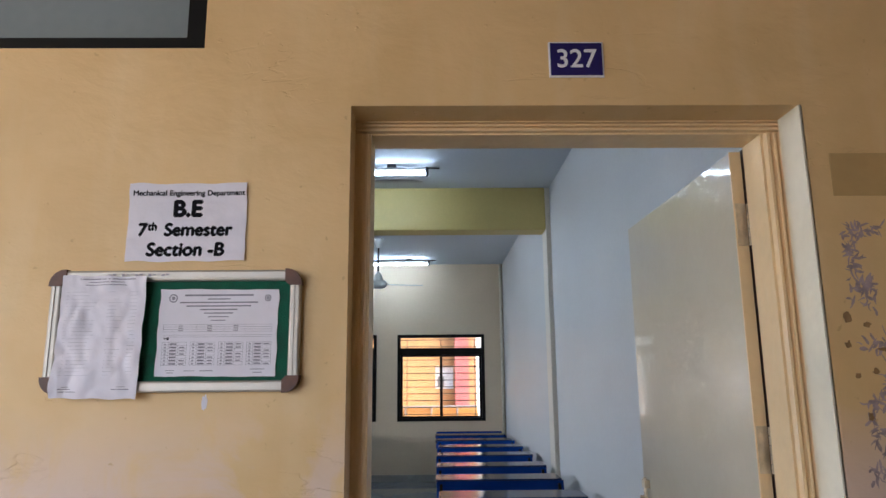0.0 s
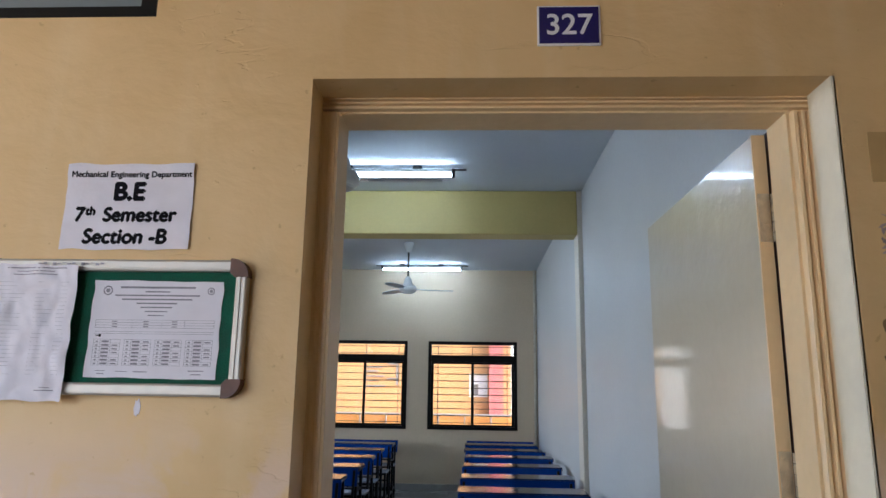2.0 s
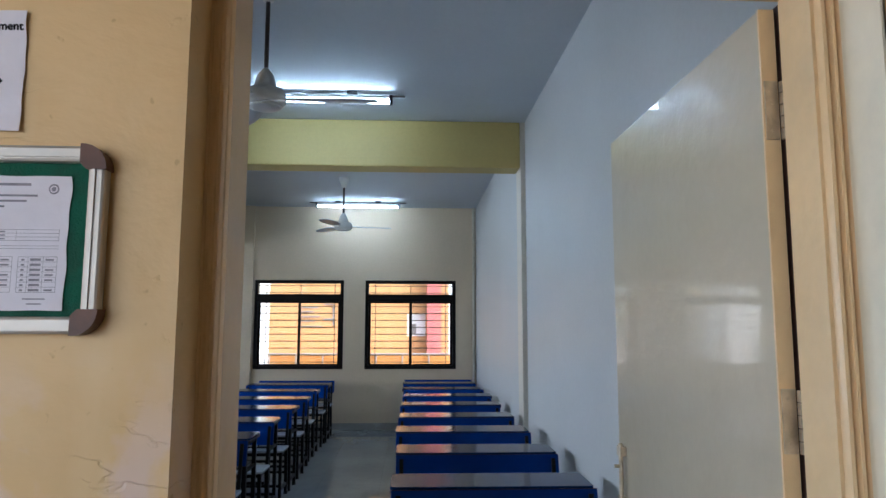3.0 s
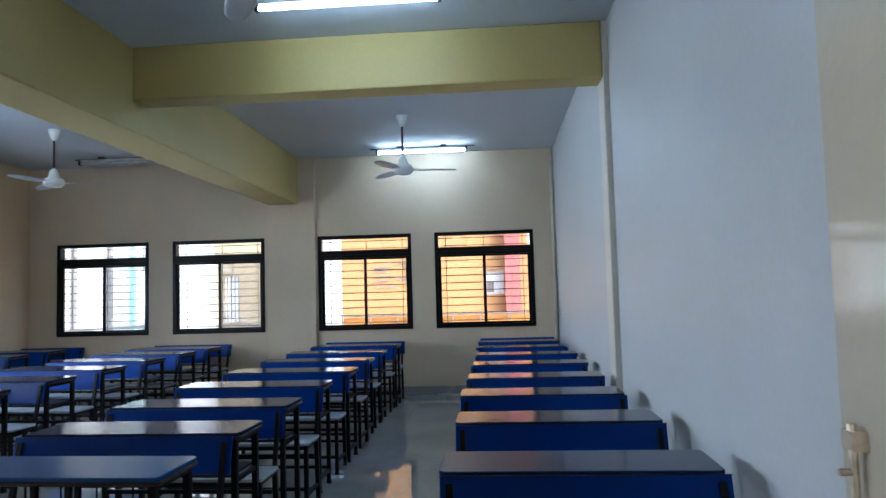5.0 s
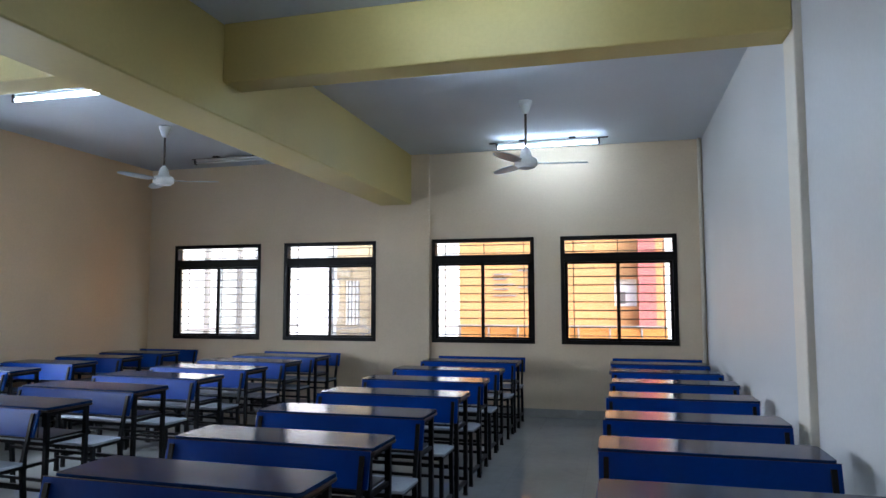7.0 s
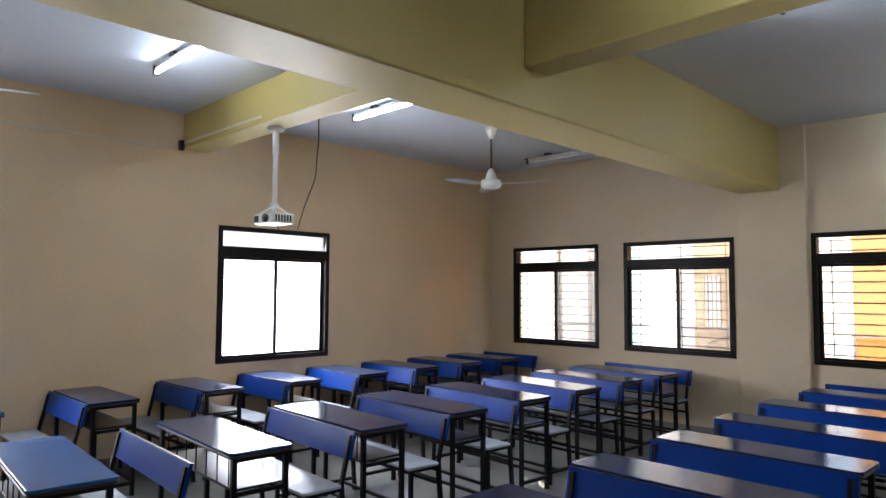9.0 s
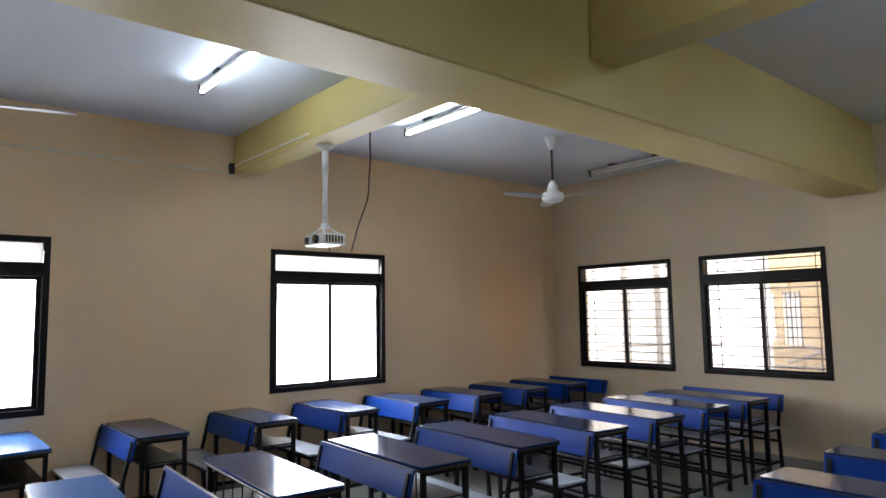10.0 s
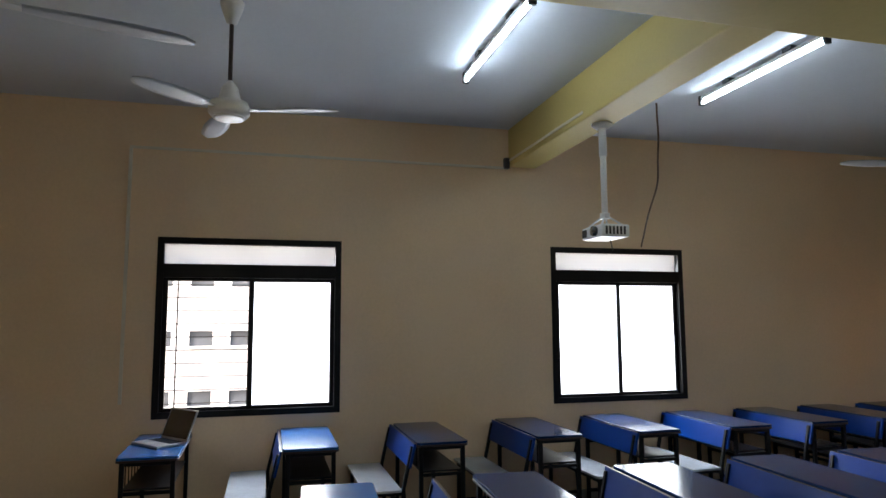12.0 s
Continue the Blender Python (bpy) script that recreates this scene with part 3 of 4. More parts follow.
def school_bench(length, label, group):
    """A bench with a leaning backrest. Local: x along the bench, y = 0 at the top edge of the backrest."""
    d = thing("school_bench", label, "school bench", group)
    h = length / 2
    for sx in (-1, 1):
        x = sx * (h - 0.035)
        bm = bmesh.new()
        tube_bar(bm, (x, -0.325, 0.012), (x, -0.325, 0.425), 0.026)
        leg = part("leg", bm, M_STEEL, d)
        part("foot", block(x - 0.015, x + 0.015, -0.340, -0.310, 0.0, 0.014), M_RUBBER, leg)
        bm = bmesh.new()
        tube_bar(bm, (x, -0.045, 0.012), (x, -0.082, 0.44), 0.028)
        tube_bar(bm, (x, -0.082, 0.43), (x, -0.014, 0.735), 0.024)
        post = part("back_post", bm, M_STEEL, d)
        part("foot", block(x - 0.016, x + 0.016, -0.061, -0.029, 0.0, 0.014), M_RUBBER, post)
        for name, z, s in (("seat_rail", 0.415, 0.024), ("floor_rail", 0.10, 0.024)):
            bm = bmesh.new()
            tube_bar(bm, (x, -0.34, z), (x, -0.08, z), s)
            part(name, bm, M_STEEL, d)
    for y, z in ((-0.325, 0.405), (-0.085, 0.30), (-0.19, 0.10)):
        bm = bmesh.new()
        tube_bar(bm, (-h + 0.05, y, z), (h - 0.05, y, z), 0.022)
        part("cross_bar", bm, M_STEEL, d)
    part("seat", board(-h + 0.005, h - 0.005, -0.365, -0.092, 0.428, 0.446, 0.02), M_SEAT, d, "grey laminated bench seat")
    bm = bmesh.new()
    box(bm, -h, h, -0.009, 0.009, -0.172, 0.0)
    bevelled(bm, 0.004)
    bm.transform(Matrix.Translation((0, 0, 0.756)) @ pose(0, 0, 0, -12.5, 0, 0))
    back = part("backrest", bm, M_BLUE, d, "blue laminated backrest panel")
    bm = bmesh.new()
    box(bm, -h - 0.001, h + 0.001, -0.0098, 0.0098, -0.001, 0.0015)
    bm.transform(Matrix.Translation((0, 0, 0.756)) @ pose(0, 0, 0, -12.5, 0, 0))
    part("edge_strip", bm, M_EDGE, back, "dark brown edge strip")
    return d


ROWS = [
    # x centre, length, turn, where it stands, group word, how many blue tops, gap to the next desk, depth of the tops, front edges, first backrest
    (0.705, 1.01, 0.0, "beside the off-white wall", "along the side wall", 0, 0.02, 0.31,
     (2.53, 3.43, 4.28, 5.11, 6.02, 6.90, 7.77, 8.60), None),
    (-1.38, 1.10, -1.0, "beside the aisle", "beside the aisle", 1, 0.02, 0.33,
     (2.50, 3.26, 4.02, 4.86, 5.74, 6.62, 7.52, 8.45), None),
    (-3.88, 1.17, -4.0, "in the middle of the room", "in the middle row", 1, 0.03, 0.38,
     (2.80, 3.75, 4.63, 5.46, 6.28, 7.08, 7.87, 8.60), 3.53),
    (-5.99, 0.98, 0.0, "under the bright windows", "under the windows", 2, 0.015, 0.38,
     (1.73, 2.78, 3.71, 4.63, 5.48, 6.33, 7.13, 7.90, 8.62), None),
]
rng = random.Random(7)
for cx, length, turn, where, row, blue, gap, deep, fronts, first in ROWS:
    masters = {}

    def placed(key, build, at):
        if key in masters:
            copy_thing(masters[key], at)
        else:
            masters[key] = build()
            masters[key].matrix_basis = at

    if row == "along the side wall":
        placed("bench", lambda: school_bench(length, "grey bench with blue backrest " + where, "benches " + row), pose(cx, fronts[0] - gap, 0, 0, 0, turn))
    for n, y in enumerate(fronts):
        top = ("blue-topped", M_BLUETOP) if n < blue else ("dark-topped", M_TOP)
        placed(top[0], lambda: school_desk(length, deep, top[0] + " steel-legged desk " + where, "desks " + row, top[1]),
               pose(cx + rng.uniform(-0.02, 0.02), y, 0, 0, 0, turn + rng.uniform(-0.8, 0.8)))
        back = first if first and n == 0 else (fronts[n + 1] - gap if n + 1 < len(fronts) else y + 0.78)
        placed("bench", lambda: school_bench(length, "grey bench with blue backrest " + where, "benches " + row),
               pose(cx + rng.uniform(-0.015, 0.015), back, 0, 0, 0, turn + rng.uniform(-0.6, 0.6)))


# ---- ceiling fans ----
def ceiling_fan(x, y, hub_z, top_z, spin, label):
    f = thing("ceiling_fan", label, "ceiling fan", "ceiling fans", at=(x, y, 0))
    bm = bmesh.new()
    lathe(bm, [(0.012, top_z - 0.13), (0.030, top_z - 0.12), (0.062, top_z - 0.03), (0.066, top_z)])
    part("canopy", bm, M_FAN, f, smooth=True)
    bm = bmesh.new()
    rod(bm, (0, 0, hub_z + 0.12), (0, 0, top_z - 0.10), 0.012, 12)
    part("down_rod", bm, M_ROD, f, "brown painted down rod", smooth=True)
    bm = bmesh.new()
    lathe(bm, [(0.014, hub_z + 0.17), (0.045, hub_z + 0.13), (0.062, hub_z + 0.06), (0.068, hub_z + 0.055)])
    part("lower_canopy", bm, M_FAN, f, smooth=True)
    bm = bmesh.new()
    lathe(bm, [(0.050, hub_z + 0.055), (0.100, hub_z + 0.045), (0.112, hub_z + 0.02), (0.112, hub_z - 0.015), (0.095, hub_z - 0.035), (0.088, hub_z - 0.037)])
    part("motor", bm, M_FAN, f, smooth=True)
    bm = bmesh.new()
    lathe(bm, [(0.070, hub_z - 0.050), (0.083, hub_z - 0.046), (0.086, hub_z - 0.037)])
    part("bottom_cap", bm, M_PLASTIC, f, smooth=True)
    for k in range(3):
        turn = pose(0, 0, hub_z, 0, 0, spin + 120 * k)
        bm = bmesh.new()
        box(bm, 0.09, 0.22, -0.018, 0.018, -0.002, 0.004, turn)
        arm = part("blade_arm", bm, M_FAN, f)
        bm = bmesh.new()
        # a long pressed blade: narrow root, full middle, rounded tip, twisted a little
        rows = []
        for s in range(13):
            u = s / 12
            r = 0.17 + 0.43 * u
            half = 0.048 + 0.018 * math.sin(math.pi * min(1, u * 1.1))
            if u > 0.86:
                half *= math.sqrt(max(0.03, 1 - ((u - 0.86) / 0.14) ** 2))
            tilt = radians(11 - 5 * u)
            rows.append([bm.verts.new(turn @ Vector((r, half * c * math.cos(tilt), half * c * math.sin(tilt) - 0.006 * (1 - c * c) + dz)))
                         for dz in (0.0015, -0.0015) for c in (-1, -0.6, -0.2, 0.2, 0.6, 1)])
        for lo, hi in zip(rows, rows[1:]):
            for q in range(5):
                bm.faces.new((lo[q], lo[q + 1], hi[q + 1], hi[q]))
                bm.faces.new((lo[6 + q + 1], lo[6 + q], hi[6 + q], hi[6 + q + 1]))
            bm.faces.new((lo[0], hi[0], hi[6], lo[6]))
            bm.faces.new((lo[5], lo[11], hi[11], hi[5]))
        part("blade", bm, M_BLADE, arm, "grey metal fan blade", smooth=True)
    return f


ceiling_fan(-0.56, 7.46, 2.79, CZ, 10, "white ceiling fan with grey blades before a lit tube")
ceiling_fan(-4.60, 7.36, 2.79, CZ, 20, "white ceiling fan with brown rod near the corner")
ceiling_fan(-4.50, 2.42, 2.785, CZ, 75, "white ceiling fan with grey blades over the window desks")
ceiling_fan(-0.49, 2.62, 2.74, CZ, 0, "white ceiling fan hanging by the doorway")
ceiling_fan(-2.58, 1.84, 2.44, LZ, 106, "grey-bladed ceiling fan hung from the long beam")


# ---- tube lights ----
def tube_light(x0, y, lit, label):
    """A four-foot batten on short hangers below a conduit under the ceiling."""
    f = thing("tube_light", label, "tube light", "ceiling tube lights", at=(x0 + 0.62, y, 0))
    z = CZ
    bm = block(-0.61, 0.61, -0.016, 0.018, z - 0.058, z - 0.030, 0.004)
    part("batten", bm, M_BATTEN, f)
    bm = bmesh.new()
    rod(bm, (-0.595, -0.002, z - 0.084), (0.595, -0.002, z - 0.084), 0.014, 16)
    part("tube", bm, M_TUBE if lit else M_TUBEOFF, f, "glowing white fluorescent tube" if lit else "unlit white fluorescent tube", smooth=True)
    for x in (-0.61, 0.61):
        part("end_holder", block(x - 0.013, x + 0.013, -0.022, 0.022, z - 0.104, z - 0.028, 0.003), M_BLACK, f)
    for x in (-0.30, 0.30):
        part("clamp", block(x - 0.04, x + 0.04, -0.020, 0.075, z - 0.0295, z, 0.003), M_BLACK, f)
    bm = bmesh.new()
    rod(bm, (-0.72, 0.070, z - 0.012), (0.72, 0.070, z - 0.012), 0.008, 8)
    part("conduit", bm, M_ROD, f)
    part("choke", block(-0.06, 0.10, 0.019, 0.055, z - 0.055, z - 0.02, 0.003), M_BATTEN, f)
    return f


tube_light(-1.11, 4.33, True, "lit white tube light before the cross beam")
tube_light(-1.26, 6.12, True, "lit white tube light behind the cross beam")
tube_light(-1.13, 9.03, True, "lit white tube light close to the window wall")
tube_light(-5.14, 3.98, True, "lit tube light on the ceiling by the bright windows")
tube_light(-5.16, 5.93, True, "lit tube light behind the projector beam")
tube_light(-5.28, 8.88, False, "unlit tube light close to the window wall")

# ---- projector ----
projector = thing("projector", "white projector on a ceiling pole under the beam", "projector", at=(-5.02, 4.98, BZW - 3.09))
bm = bmesh.new()
rod(bm, (0, 0, 2.40), (0, 0, 3.075), 0.022, 16)
rod(bm, (0, 0, 2.85), (0, 0, 3.06), 0.028, 16)
part("pole", bm, M_PLASTIC, projector, smooth=True)
bm = bmesh.new()
lathe(bm, [(0.05, 3.055), (0.075, 3.075), (0.075, 3.09)])
part("ceiling_plate", bm, M_PLASTIC, projector, smooth=True)
bm = bmesh.new()
for sx in (-1, 1):
    for sy in (-1, 1):
        tube_bar(bm, (0, 0, 2.42), (0.10 * sx, 0.08 * sy, 2.335), 0.012)
rod(bm, (0, 0, 2.39), (0, 0, 2.43), 0.035, 12)
part("bracket", bm, M_PLASTIC, projector)
body_p = part("body", block(-0.15, 0.15, -0.11, 0.11, 2.245, 2.335, 0.014), M_PLASTIC, projector)
bm = bmesh.new()
rod(bm, (0.06, -0.135, 2.29), (0.06, -0.108, 2.29), 0.036, 20)
part("lens", bm, M_GLASSLENS, body_p, "black lens", smooth=True)
for k in range(6):
    part("vent", block(0.1495, 0.1520, -0.08 + 0.028 * k, -0.065 + 0.028 * k, 2.262, 2.318), M_BLACK, body_p)
part("vent", block(-0.14, -0.07, -0.1115, -0.109, 2.262, 2.318), M_BLACK, body_p)
bm = bmesh.new()
rod(bm, (-0.04, 0.06, 2.245), (-0.03, 0.07, 2.17), 0.004, 6)
part("plug_lead", bm, M_BLACK, projector)


def cable(name, points, r, material, label):
    cu = bpy.data.curves.new(name, "CURVE")
    cu.dimensions, cu.bevel_depth, cu.bevel_resolution = "3D", r, 2
    sp = cu.splines.new("NURBS")
    sp.points.add(len(points) - 1)
    for p, co in zip(sp.points, points):
        p.co = (*co, 1)
    sp.use_endpoint_u, sp.order_u = True, 3
    tmp = bpy.data.objects.new(name, cu)
    me = bpy.data.meshes.new_from_object(tmp)
    bpy.data.objects.remove(tmp)
    me.materials.clear()
    me.materials.append(material)
    return tagged(new(name, me), label, "cable")


cable("hanging_cable", [(-5.45, 5.72, CZ), (-5.50, 5.75, 3.33), (-5.62, 5.84, 3.17), (-5.68, 5.86, 3.01), (-5.82, 5.95, 2.88), (-5.93, 6.00, 2.79),
                        (-6.00, 5.97, 2.63), (-6.22, 6.06, 2.52), (-6.36, 6.12, 2.43), (-6.46, 6.15, 2.34)], 0.008, M_CABLE,
      "thin brown cable hanging from the ceiling to the window")

# ---- conduits ----
bm = bmesh.new()
box(bm, XL + 0.0005, XL + 0.014, 1.56, WY0, 3.030, 3.050)
box(bm, XL + 0.0005, XL + 0.014, 1.555, 1.58, 1.00, 3.030)
solid("wall_conduit", bm, M_CONDUIT, "pale cable casing running along the beige wall", "conduit")
bm = bmesh.new()
box(bm, XL + 0.02, -4.96, WY0 - 0.008, WY0 + 0.0095, BZW + 0.045, BZW + 0.065)
solid("beam_conduit", bm, M_CONDUIT, "pale cable casing on the projector beam", "conduit")
solid("junction_box", block(XL + 0.0005, XL + 0.05, WY0 - 0.05, WY0 - 0.001, BZW - 0.02, BZW + 0.08, 0.004), M_BLACK, "small dark junction clip at the beam end", "junction box")
bm = bmesh.new()
rod(bm, (XF - 0.035, YF - 0.035, 0.30), (XF - 0.035, YF - 0.035, CZ), 0.022, 12)
solid("corner_pipe", bm, M_CONDUIT, "pale vertical pipe in the room corner", "pipe", smooth=True)

# ---- laptop ----
laptop = thing("laptop", "open silver laptop with a dark screen on a desk", "laptop", at=(-5.98, 1.93, 0.7655), turn=38)
base_l = part("base", block(-0.17, 0.17, -0.115, 0.115, 0.0, 0.018, 0.004), M_LAPTOP, laptop)
for r in range(5):
    for c in range(11):
        x, y = -0.145 + c * 0.0265, 0.0 + r * 0.021
        part("key", block(x, x + 0.022, y, y + 0.017, 0.0182, 0.0205), M_KEYS, base_l)
part("touchpad", block(-0.045, 0.045, -0.095, -0.035, 0.0182, 0.0190), M_BATTEN, base_l)
lid_m = Matrix.Translation((0, 0.112, 0.018)) @ pose(0, 0, 0, -22, 0, 0)
bm = block(-0.17, 0.17, -0.004, 0.006, 0.0, 0.225, 0.003)
bm.transform(lid_m)
lid = part("lid", bm, M_LAPTOP, laptop)
bm = block(-0.158, 0.158, -0.0055, -0.0042, 0.014, 0.214)
bm.transform(lid_m)
part("screen", bm, M_SCREEN, lid, "dark screen")

# ---- corridor wall: number plate ----
sign = thing("number_plate", "navy blue plastic room number plate with white border", "sign", at=(0.472, 0, 2.211), turn=0)
part("plate", block(-0.058, 0.058, -0.005, 0.0, -0.040, 0.040, 0.0015), M_SIGNWHITE, sign)
part("field", block(-0.0545, 0.0545, -0.0062, -0.0045, -0.0365, 0.0365), M_NAVY, sign)
words("numerals", "327", 0.058, M_SIGNWHITE, sign, pose(0, -0.0066, -0.001, 90, 0, 0), bold=0.00066)


def creased(w, h, curl, crease, seed):
    """How far a sheet stands off the wall at x, z: lifted corners, soft waves and sharp folds."""
    def depth(x, z):
        u, v = x / w + 0.5, z / h + 0.5
        lift = curl * (abs(2 * u - 1) ** 3) * (abs(2 * v - 1) ** 2)
        wave = 0.3 * curl * noise.noise(Vector((u * 3.0 + seed * 7, v * 3.0, seed)))
        fold = crease * (abs(noise.noise(Vector((u * 2.6 + seed, v * 3.2, 5)))) + 0.5 * abs(noise.noise(Vector((u * 6.0, v * 6.0 + seed, 2)))))
        return -0.0012 - max(0.0, lift + wave + fold)
    return depth


def sheet(name, label, x, z, w, h, y, curl, crease, turn=0.0, material=M_PAPER, seed=1):
    """A sheet of paper on the wall."""
    p = thing(name, label, "paper", at=(x, y, z))
    depth = creased(w, h, curl, crease, seed)
    bm = bmesh.new()
    n = 40
    a = radians(turn)
    grid = []
    for side in (0, 1):
        g = []
        for j in range(n + 1):
            row = []
            for i in range(n + 1):
                u, v = i / n, j / n
                px = (u - 0.5) * w + 0.0025 * noise.noise(Vector((v * 5, seed, 1)))
                pz = (v - 0.5) * h + 0.003 * noise.noise(Vector((u * 5, seed, 9)))
                qx, qz = px * math.cos(a) - pz * math.sin(a), px * math.sin(a) + pz * math.cos(a)
                row.append(bm.verts.new((qx, depth(qx, qz) - (0.0003 if side == 0 else 0), qz)))
            g.append(row)
        grid.append(g)
    for j in range(n):
        for i in range(n):
            bm.faces.new((grid[0][j][i], grid[0][j][i + 1], grid[0][j + 1][i + 1], grid[0][j + 1][i]))
            bm.faces.new((grid[1][j][i], grid[1][j + 1][i], grid[1][j + 1][i + 1], grid[1][j][i + 1]))
    part("sheet", bm, material, p, smooth=True)
    return p, depth


def print_bars(parent, depth, rows, material):
    """Unreadable print: thin bars that lie on the sheet."""
    for x0, x1, z0, z1 in rows:
        bm = bmesh.new()
        n = max(1, round((x1 - x0) / 0.008))
        lo = [bm.verts.new((x0 + (x1 - x0) * k / n, depth(x0 + (x1 - x0) * k / n, z0) - 0.0005, z0)) for k in range(n + 1)]
        hi = [bm.verts.new((x0 + (x1 - x0) * k / n, depth(x0 + (x1 - x0) * k / n, z1) - 0.0005, z1)) for k in range(n + 1)]
        for k in range(n):
            bm.faces.new((lo[k], lo[k + 1], hi[k + 1], hi[k]))
        part("print_bar", bm, material, parent)


notice, on = sheet("class_notice", "white creased paper notice with bold black print", -0.321, 1.864, 0.234, 0.159, -0.001, 0.003, 0.0022, 0.4, seed=3)
front = lambda x, z: pose(x, 0, z, 90, 0, 0)
words("heading", "Mechanical Engineering Department", 0.0153, M_INK, notice, front(0.001, 0.0590), bold=0.0006, depth=0, lie=on)
words("line", "B.E", 0.046, M_INK, notice, front(0.0, 0.0255), bold=0.0026, depth=0, lie=on)
words("line", "7", 0.036, M_INK, notice, front(-0.088, -0.0170), bold=0.0018, shear=0.08, depth=0, lie=on)
words("line", "th", 0.022, M_INK, notice, front(-0.068, -0.0100), bold=0.0014, shear=0.08, depth=0, lie=on)
words("line", "Semester", 0.0355, M_INK, notice, front(0.022, -0.0170), bold=0.0018, shear=0.08, depth=0, lie=on)
words("line", "Section -B", 0.0370, M_INK, notice, front(-0.001, -0.0570), bold=0.0018, shear=0.08, depth=0, lie=on)

# ---- notice board ----
board = thing("notice_board", "aluminium-framed green felt notice board with brown corners", "notice board", at=(-0.328, 0, 1.648), turn=0)
BW, BH = 0.480, 0.232
part("felt", block(-BW / 2 + 0.008, BW / 2 - 0.008, -0.010, 0.0, -BH / 2 + 0.008, BH / 2 - 0.008), M_FELT, board)


def trim(x0, x1, z0, z1):
    bm = bmesh.new()
    box(bm, x0, x1, -0.020, -0.0005, z0, z1)
    bevelled(bm, 0.004, 2)
    if x1 - x0 > z1 - z0:
        box(bm, x0, x1, -0.0225, -0.019, z0 + 0.006, z0 + 0.010)
    else:
        box(bm, x0 + 0.006, x0 + 0.010, -0.0225, -0.019, z0, z1)
    return bm


F = 0.021
part("rail", trim(-BW / 2 + F, BW / 2 - F, BH / 2 - F, BH / 2), M_ALUTRIM, board)
part("rail", trim(-BW / 2 + F, BW / 2 - F, -BH / 2, -BH / 2 + F), M_ALUTRIM, board)
part("rail", trim(-BW / 2, -BW / 2 + F, -BH / 2 + F, BH / 2 - F), M_ALUTRIM, board)
part("rail", trim(BW / 2 - F, BW / 2, -BH / 2 + F, BH / 2 - F), M_ALUTRIM, board)
for sx in (-1, 1):
    for sz in (-1, 1):
        bm = bmesh.new()
        cx, cz = sx * (BW / 2 - 0.028), sz * (BH / 2 - 0.028)
        arc = [(cx + sx * 0.030 * math.cos(a), cz + sz * 0.030 * math.sin(a)) for a in [math.pi / 2 * k / 8 for k in range(9)]]
        ring = arc + [(cx - sx * 0.002, cz + sz * 0.030), (cx - sx * 0.002, cz + sz * 0.006), (cx + sx * 0.006, cz - sz * 0.002), (cx + sx * 0.030, cz - sz * 0.002)]
        lo = [bm.verts.new((x, -0.0005, z)) for x, z in ring]
        hi = [bm.verts.new((x, -0.0235, z)) for x, z in ring]
        for k in range(len(ring)):
            bm.faces.new((lo[k], lo[(k + 1) % len(ring)], hi[(k + 1) % len(ring)], hi[k]))
        bm.faces.new(lo)
        bm.faces.new(hi[::-1])
        part("corner_cap", bm, M_CORNER, board, "glossy brown plastic corner")
# scribble on the top rail
for k in range(15):
    x = -0.13 + k * 0.0085
    part("pen_mark", block(x, x + 0.006, -0.0232, -0.0226, BH / 2 - 0.012 + 0.002 * (k % 3), BH / 2 - 0.008 + 0.001 * (k % 2)), M_GREYINK, board)

timetable, on = sheet("timetable_sheet", "printed white timetable sheet pinned on green felt", -0.246, 1.644, 0.228, 0.166, -0.010, 0.0012, 0.0006, -0.5, seed=5)
for k, (half, tall) in enumerate(((0.066, 0.0034), (0.022, 0.0022), (0.075, 0.0026), (0.062, 0.0026), (0.036, 0.0024), (0.028, 0.0022), (0.020, 0.0018), (0.014, 0.0018))):
    print_bars(timetable, on, [(-half, half, 0.070 - 0.0068 * k, 0.070 - 0.0068 * k + tall)], M_GREYINK)
print_bars(timetable, on, [(-0.104, 0.104, z, z + 0.0005) for z in (0.0150, 0.0105, 0.0060, 0.0015, -0.0050, -0.0085)], M_GREYINK)
print_bars(timetable, on, [(x, x + 0.0005, 0.0015, 0.0150) for x in (-0.104, -0.040, 0.012, 0.052, 0.1035)], M_GREYINK)
print_bars(timetable, on, [(x, x + 0.009, z, z + 0.0018) for x in (-0.075, -0.020, 0.030) for z in (0.0030, 0.0074, 0.0118)], M_GREYINK)
for c in range(4):
    cx = -0.104 + c * 0.0535
    print_bars(timetable, on, [(cx, cx + 0.047, -0.0185 - 0.0062 * k, -0.0180 - 0.0062 * k) for k in range(8)], M_GREYINK)
    print_bars(timetable, on, [(cx + dx, cx + dx + 0.0005, -0.0619, -0.0180) for dx in (0, 0.012, 0.03, 0.0465)], M_GREYINK)
    print_bars(timetable, on, [(cx + 0.0145, cx + 0.0275, -0.0232 - 0.0062 * k, -0.0202 - 0.0062 * k) for k in range(7)], M_GREYINK)
    print_bars(timetable, on, [(cx + 0.033, cx + 0.043, -0.0230 - 0.0062 * k, -0.0208 - 0.0062 * k) for k in range(7) if (k + c) % 4], M_GREYINK)
    print_bars(timetable, on, [(cx + 0.004, cx + 0.008, -0.0230 - 0.0062 * k, -0.0208 - 0.0062 * k) for k in range(7)], M_GREYINK)
